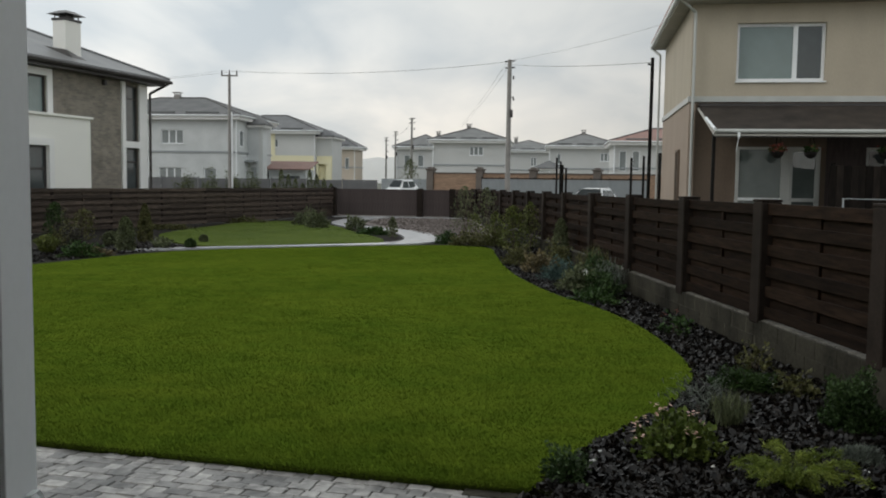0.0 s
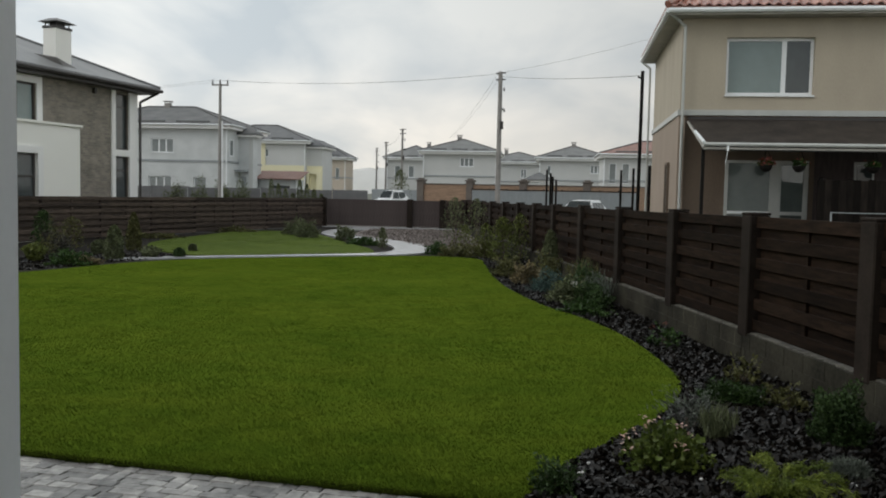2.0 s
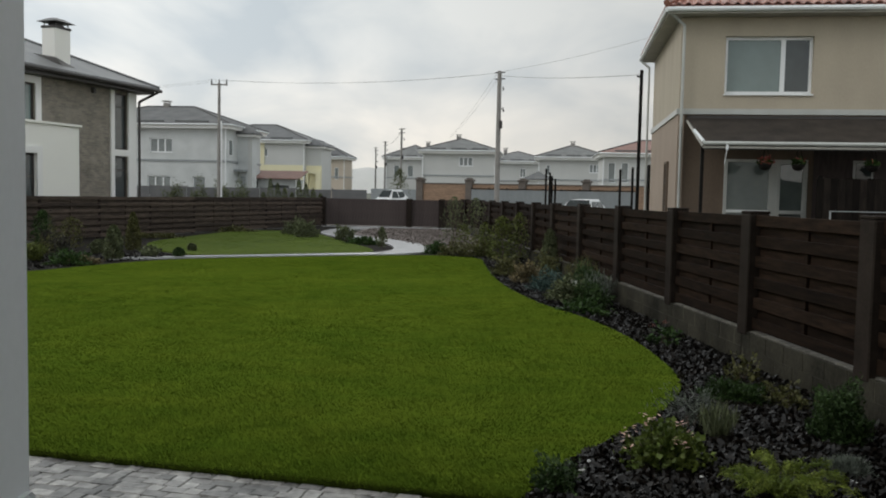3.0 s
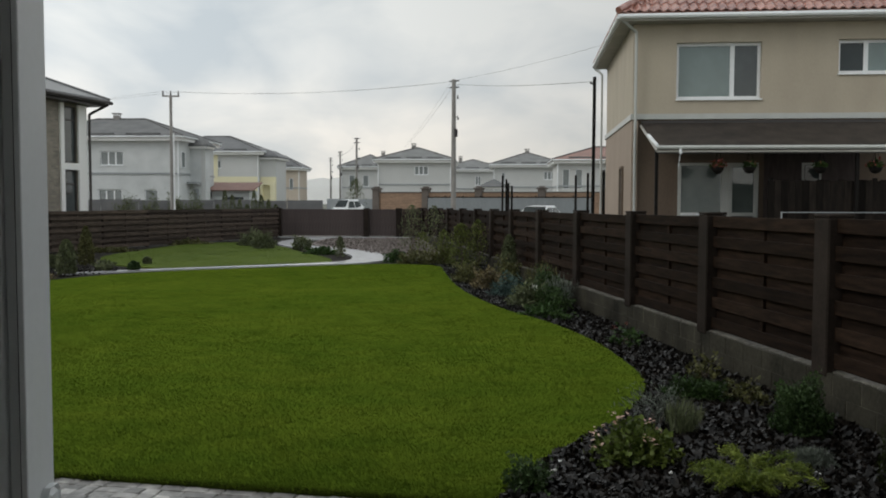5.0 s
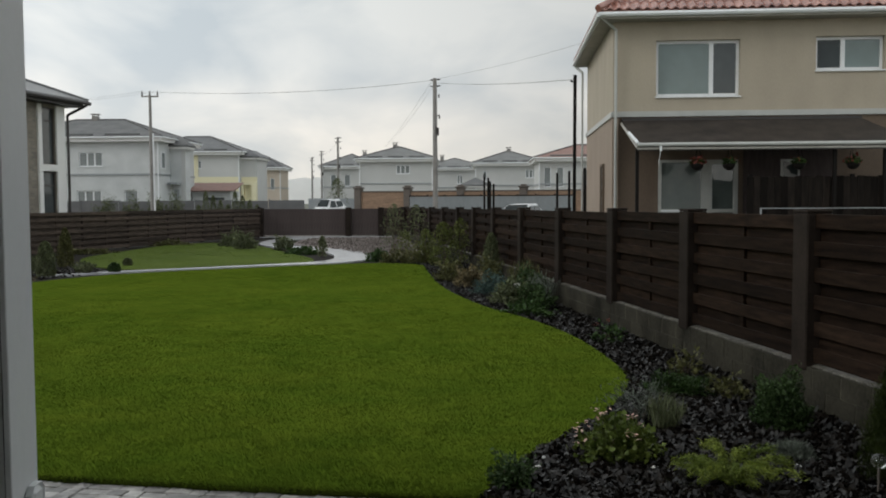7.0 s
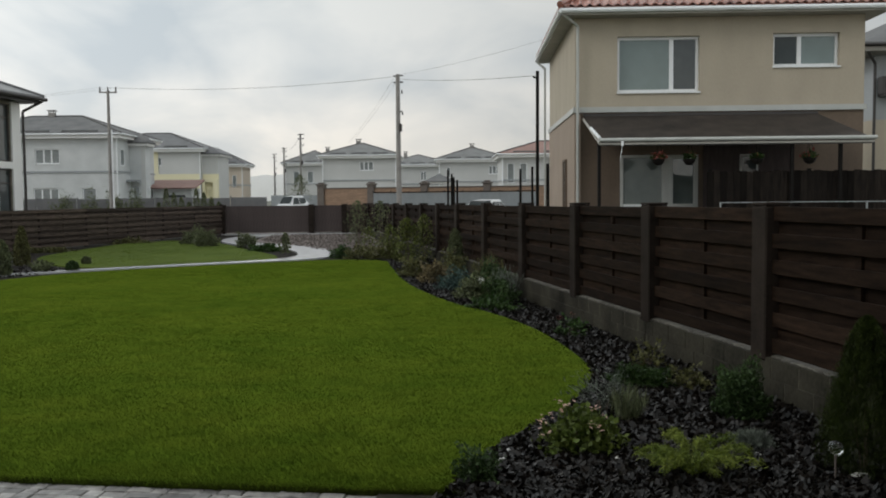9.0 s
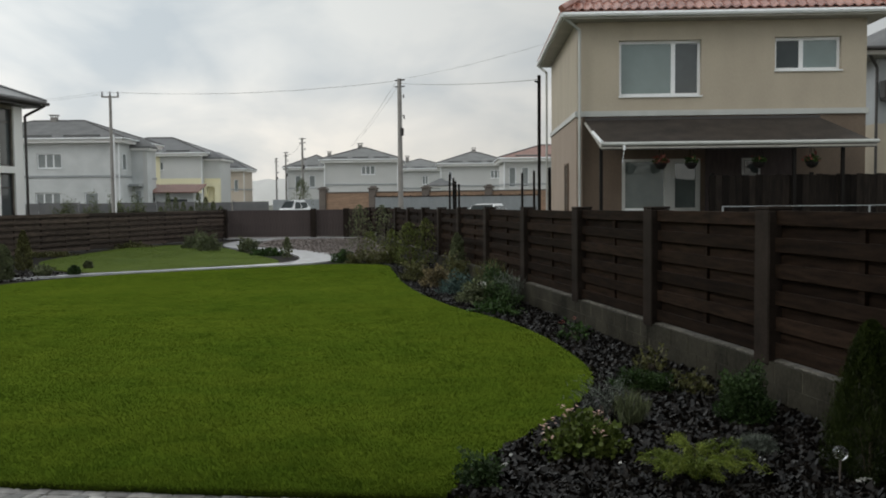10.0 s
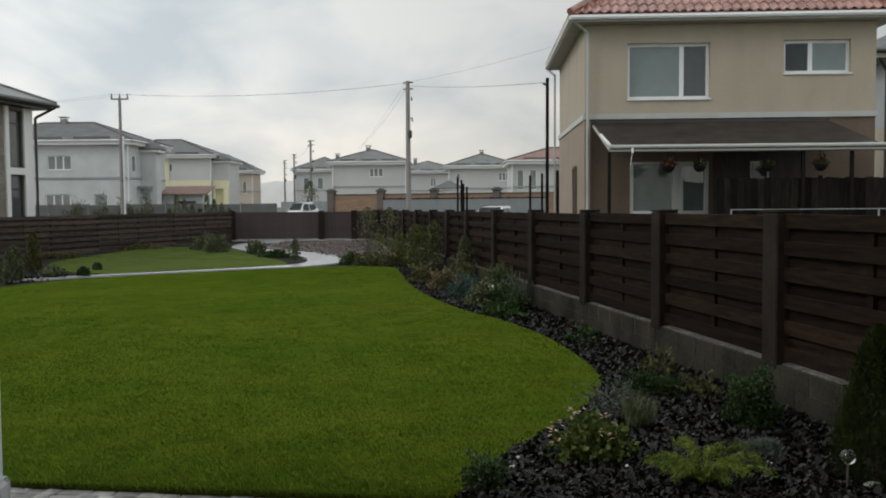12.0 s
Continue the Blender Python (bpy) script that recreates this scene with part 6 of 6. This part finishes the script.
plant("ornamental_grass", 2.20, 6.30, "haze", blades(0.17, 0.28), 420, 0.15, "tuft of green ornamental grass", "ornamental grass", 20, 1.8, (3, 0.05, 0.1))
plant("grey_perennial", 2.06, 6.50, "grey", sprays(22, 0.26, 0.24, 0.3), 420, 0.06, "wispy grey-green perennial on the slate", "plant", 8, 1.0, (5, 0.1, 0.15))
plant("dwarf_shrub", 0.83, 5.08, "box", dome(0.15, 0.14, 0.20, 0.3, 0.3), 1500, 0.032, "small green shrub at the lawn edge", "shrub", 2.0)
plant("thuja", 3.29, 5.0, "thuja", cone(0.27, 0.98, 0.14, 1.15), 42000, 0.028, "upright dark green thuja column", "thuja", 6.5, 0.9, (4, 0.1, 0.6))
plant("wall_creeper", 3.22, 7.55, "olive", dome(0.22, 0.2, 0.22, 0.3), 350, 0.05, "thin straggling plant beside the plinth", "plant")
plant("wall_creeper", 3.2, 8.6, "olive", dome(0.2, 0.2, 0.26, 0.3), 240, 0.05, "thin straggling plant beside the plinth", "plant")
plant("rose", 2.95, 10.6, "dark", dome(0.22, 0.22, 0.28, 0.3), 260, 0.05, "small sparse rose with red blossom", "rose",
      flowers=("petal_red", 14, [(0.02, 0.0, 0.3), (-0.14, 0.06, 0.24)], 0.03))
lamp = thing("solar_lamp", pose(2.98, 4.82, float(bed_z(2.98, 4.82))), "small garden lamp with a clear ball on a stick", "garden lamp")
part("stick", rodded((0, 0, -0.04), (0, 0, 0.17), 0.007), M["brick_pillar"], lamp)
part("globe", ball(bmesh.new(), (0, 0, 0.21), 0.045, sub=3), M["clear"], lamp, "clear glass ball", smooth=True)
bm = ball(bmesh.new(), (0, 0, 0.02), 0.055, (1.25, 0.8, 0.55), 3)
for v in bm.verts:
    v.co += v.co.normalized() * 0.01 * noise.noise(v.co * 22)
PEBBLES = ((1.79, 5.30, 0), (1.12, 5.57, 1), (2.71, 5.25, 2), (3.10, 7.8, 3), (1.04, 5.38, 4))
solid("white_stone", bm, M["white_stone"], "pale rounded stone on the slate", "stone", pose(3.17, 4.86, float(bed_z(3.17, 4.86)) + 0.01), smooth=True)

for x, y, k in PEBBLES:
    bm = ball(bmesh.new(), (0, 0, 0.014), 0.02, (1.3 + 0.2 * k, 0.8, 0.7), 2)
    for v in bm.verts:
        v.co += v.co.normalized() * 0.006 * noise.noise(v.co * 40 + Vector((k, 0, 0)))
    solid("pebble", bm, M["white_stone"], "small pale pebble lying among the slate chips", "pebble", pose(x, y, float(bed_z(x, y)) + 0.02, 0, 0, 50 * k), "pale pebbles", smooth=True)

# middle of the bed, along the fence
plant("barberry", 1.75, 18.7, "olive", dome(0.34, 0.32, 0.42), 1200, 0.07, "olive leafy shrub at the lawn edge", "shrub", group="bed shrubs")
plant("spirea", 2.0, 17.3, "rust", dome(0.34, 0.32, 0.42), 1200, 0.07, "orange-leaved spirea shrub in the bed", "shrub", group="bed shrubs")
plant("barberry", 2.5, 18.2, "olive", dome(0.35, 0.4, 0.6), 900, 0.07, "olive leafy shrub by the fence", "shrub", group="bed shrubs")
plant("blue_spruce", 2.25, 15.9, "blue", dome(0.40, 0.36, 0.36), 1700, 0.06, "low blue-green dwarf spruce", "shrub", 2.6, group="bed shrubs")
plant("boxwood", 2.8, 15.4, "box", dome(0.38, 0.42, 0.60), 1900, 0.06, "dense dark green shrub before the fence", "shrub", 2.2, group="bed shrubs")
plant("boxwood", 2.68, 14.2, "box", dome(0.34, 0.34, 0.42), 1800, 0.055, "leafy green shrub before the fence", "shrub", 2.2, group="bed shrubs")
plant("ornamental_grass", 3.0, 16.6, "olive", blades(0.4, 0.75), 700, 0.2, "tall wispy olive grass by the fence", "ornamental grass", 18, 1.8, (4, 0.1, 0.2))
plant("ornamental_grass", 2.95, 14.9, "grey", blades(0.35, 0.6), 500, 0.16, "wispy grey-green grass by the fence", "ornamental grass", 16, 1.6, (4, 0.1, 0.2))
plant("hydrangea", 2.42, 14.5, "haze", dome(0.4, 0.35, 0.42), 1700, 0.065, "dull green low shrub with one pale flower head", "shrub", group="bed shrubs",
      flowers=("white_stone", 24, [(0.0, -0.25, 0.36)], 0.05))
plant("thuja", 2.75, 19.6, "haze", cone(0.2, 1.05), 1800, 0.07, "young upright thuja by the fence", "thuja", 2.2, 0.6, (4, 0.1, 0.6))
plant("perennial", 2.4, 13.0, "dark", dome(0.35, 0.3, 0.22, 0.3), 700, 0.06, "low dark ground cover on the slate", "plant", group="bed shrubs")
plant("maple_sapling", 1.95, 23.2, "lime", cone(0.30, 1.15, 0.5), 1300, 0.065, "lime green sapling before the fence", "sapling", stem=(6, 0.25, 1.0))
plant("maple_sapling", 2.45, 23.6, "lime", cone(0.26, 1.25, 0.5), 900, 0.06, "thin lime sapling before the fence", "sapling", stem=(6, 0.25, 1.1))
plant("maple_sapling", 1.55, 24.0, "lime", cone(0.22, 0.95, 0.5), 700, 0.06, "thin lime green sapling before the fence", "sapling", stem=(6, 0.2, 0.9))
plant("climber", 1.0, 25.2, "lime", cone(0.28, 0.85, 0.5), 420, 0.06, "loose lime green shrub at the bed's end", "shrub", stem=(7, 0.3, 1.0))
plant("climber", 1.45, 27.0, "haze", cone(0.34, 1.6, 0.5), 640, 0.065, "tall thin climbing shrub by the fence", "shrub", stem=(6, 0.3, 1.3))
plant("climber", 0.9, 32.0, "haze", cone(0.38, 1.6, 0.5), 640, 0.075, "tall thin loose shrub near the gate", "shrub", stem=(6, 0.3, 1.3))
plant("perennial", 0.25, 25.2, "dark", dome(0.35, 0.3, 0.34), 900, 0.07, "low dark shrub where the path bends", "shrub", group="bed shrubs")
plant("perennial", 0.75, 24.4, "olive", dome(0.45, 0.35, 0.35, 0.3), 1000, 0.07, "low olive ground cover at the lawn end", "plant", group="bed shrubs")
plant("perennial", 1.45, 24.2, "olive", dome(0.45, 0.4, 0.5, 0.3), 1200, 0.07, "leafy olive perennials at the lawn end", "plant", group="bed shrubs")

# beside the path and before the left-hand fence
plant("boxwood", -4.55, 32.4, "haze", dome(0.46, 0.44, 0.62), 1900, 0.07, "dull green shrub beside the path", "shrub", group="path shrubs")
plant("boxwood", -5.3, 34.5, "haze", dome(0.55, 0.5, 0.6), 1500, 0.08, "dull green shrub behind the small lawn", "shrub", group="path shrubs")
plant("boxwood", -3.05, 31.2, "haze", dome(0.38, 0.36, 0.5), 1600, 0.07, "dull green rounded shrub between the path bends", "shrub", group="path shrubs")
plant("perennial", -2.2, 28.9, "dark", dome(0.6, 0.35, 0.26), 1000, 0.08, "low dark cushion beside the path", "plant", group="path shrubs")
plant("thuja", -1.5, 27.5, "haze", cone(0.15, 0.62, 0.4), 600, 0.07, "small loose upright conifer at the path bend", "thuja", 2.2, 0.6, (3, 0.1, 0.4))
plant("thuja", -7.54, 20.9, "haze", cone(0.21, 0.80), 2400, 0.07, "young green thuja by the lawn", "thuja", 2.2, 0.6, (3, 0.1, 0.6))
plant("thuja", -8.2, 24.2, "olive", cone(0.21, 1.02, 0.2, 1.6), 2000, 0.08, "young green thuja by the lawn", "thuja", 2.2, 0.6, (3, 0.1, 0.7))
plant("box_ball", -6.3, 22.0, "box", orb(0.135), 1600, 0.06, "small dark clipped box ball", "box ball", group="box balls")
plant("box_ball", -6.6, 24.3, "haze", orb(0.115), 1300, 0.06, "small green clipped box ball", "box ball", group="box balls")
plant("perennial", -7.0, 21.9, "haze", blades(0.3, 0.32), 700, 0.07, "grey-green low perennial by the lawn", "plant", group="lawn side plants")
plant("perennial", -8.54, 22.6, "haze", orb(0.2), 1300, 0.07, "grey-green low perennial by the lawn", "plant", group="lawn side plants")
plant("spirea", -7.9, 19.75, "rust", dome(0.40, 0.25, 0.20, 0.3), 1200, 0.07, "yellow-green low spirea by the lawn", "shrub", group="lawn side plants")
plant("spirea", -9.15, 20.3, "lime", blades(0.32, 0.46), 900, 0.07, "yellow-green spirea shrub by the lawn", "shrub", group="lawn side plants")
plant("barberry", -9.6, 22.4, "olive", dome(0.36, 0.35, 0.62, 0.4, 0.2), 800, 0.06, "dark loose shrub before the board fence", "shrub", group="lawn side plants")
plant("barberry", -10.7, 24.2, "dark", cone(0.26, 1.05, 0.4), 1300, 0.06, "tall dark shrub before the board fence", "shrub", group="lawn side plants")
plant("sapling", -10.1, 24.7, "olive", cone(0.3, 0.85, 0.6), 500, 0.08, "thin olive sapling before the board fence", "sapling", stem=(4, 0.2, 1.1))
plant("barberry", -8.75, 20.9, "purple", dome(0.30, 0.28, 0.58, 0.35, 0.25), 1300, 0.055, "dark purplish barberry at the lawn edge", "shrub", group="lawn side plants")
plant("barberry", -9.9, 22.9, "purple", dome(0.3, 0.28, 0.75, 0.35, 0.25), 1100, 0.06, "dark purplish tall barberry before the board fence", "shrub", group="lawn side plants")
plant("perennial", -8.0, 19.4, "dark", dome(0.45, 0.35, 0.3, 0.3), 900, 0.07, "low dark ground cover at the lawn edge", "plant", group="lawn side plants")
plant("perennial", -9.6, 30.5, "olive", dome(0.9, 0.4, 0.17, 0.3), 800, 0.10, "low olive plants along the board fence", "plant", group="lawn side plants")
plant("perennial", -8.1, 35.8, "olive", dome(0.9, 0.4, 0.2, 0.3), 800, 0.10, "low olive plants along the board fence", "plant", group="lawn side plants")

# street greenery
for k in range(9):
    x = -11.0 + 0.46 * k
    plant("thuja", x, 57.2 + 0.05 * k, "haze", cone(0.26, 1.55 + 0.3 * ((k * 7) % 4)), 700, 0.11, "dull green upright thuja in the street row", "thuja", 2.2, 0.6, (2, 0.1, 1.0), "street thujas")
for x, y, h in ((-13.9, 58.2, 2.1), (-12.7, 58.3, 2.0), (-15.4, 58.1, 1.9), (-17.0, 58.0, 1.8)):
    plant("hedge_shrub", x, y, "haze", dome(0.75, 0.4, h, 0.3, 0.3), 2600, 0.11, "dull green loose shrub along the street fence", "shrub", 1.8, 0.2, (5, 0.3, 0.9), "street shrubs")
plant("conifer", -2.34, 64.0, "haze", cone(0.85, 3.4, 0.6, 1.2), 900, 0.2, "small spiky dull green conifer by the street", "conifer", 4.0, 0.3, (9, 0.4, 3.2))

# far wooded ridge on the horizon
bm = bmesh.new()
rows = []
for j in range(9):
    line = []
    for i in range(301):
        x, y = -450 + 3 * i, 850 + 12 * j
        p = Vector((x * 0.012, y * 0.012, 0))
        crest = math.sin(math.pi * j / 8) ** 0.5
        z = crest * (28 + 5 * noise.noise(p) + 3.5 * noise.noise(p * 4.1) + 2.4 * noise.noise(p * 11.0)) - 1
        line.append(bm.verts.new((x, y, z)))
    rows.append(line)
for r0, r1 in zip(rows, rows[1:]):
    for i in range(300):
        bm.faces.new((r0[i], r0[i + 1], r1[i + 1], r1[i]))
solid("wooded_ridge", bm, M["ridge_haze"], "distant wooded ridge with haze put into its pale glow", "trees", kind="stuff", smooth=True)

# hanging baskets under the awning


def basket(u, v, z, few, label):
    at = HM @ pose(u, v, z)
    b = thing("hanging_basket", at, label, "hanging basket", "hanging baskets")
    bm = bmesh.new()
    bmesh.ops.create_uvsphere(bm, u_segments=12, v_segments=8, radius=0.14)
    bmesh.ops.bisect_plane(bm, geom=list(bm.verts) + list(bm.edges) + list(bm.faces), plane_co=(0, 0, 0), plane_no=(0, 0, 1), clear_outer=True)
    part("bowl", bm, M["black"], b)
    for k in range(3):
        a = 2.094 * k
        part("chain", rodded((0.13 * math.cos(a), 0.13 * math.sin(a), 0), (0, 0, 0.42), 0.006, n=4), M["black"], b)
    part("foliage", leaf_cloud("foliage", 220, 0.055, dome(0.16, 0.16, 0.13), int(u * 100), 1.5), LEAF["deep"], b)
    part("blossom", leaf_cloud("blossom", few, 0.05, dome(0.2, 0.2, 0.17, 0.2, 0.8), int(u * 77), 1.1), M["petal_red"], b)


for u, few, label in ((1.62, 80, "hanging basket full of red blossom"), (2.30, 8, "hanging basket of dark trailing leaves"),
                      (3.80, 8, "hanging basket of dark leaves by the screen"), (4.95, 36, "hanging basket with orange-red blossom")):
    basket(u, AWY + 0.12, 2.48, few, label)
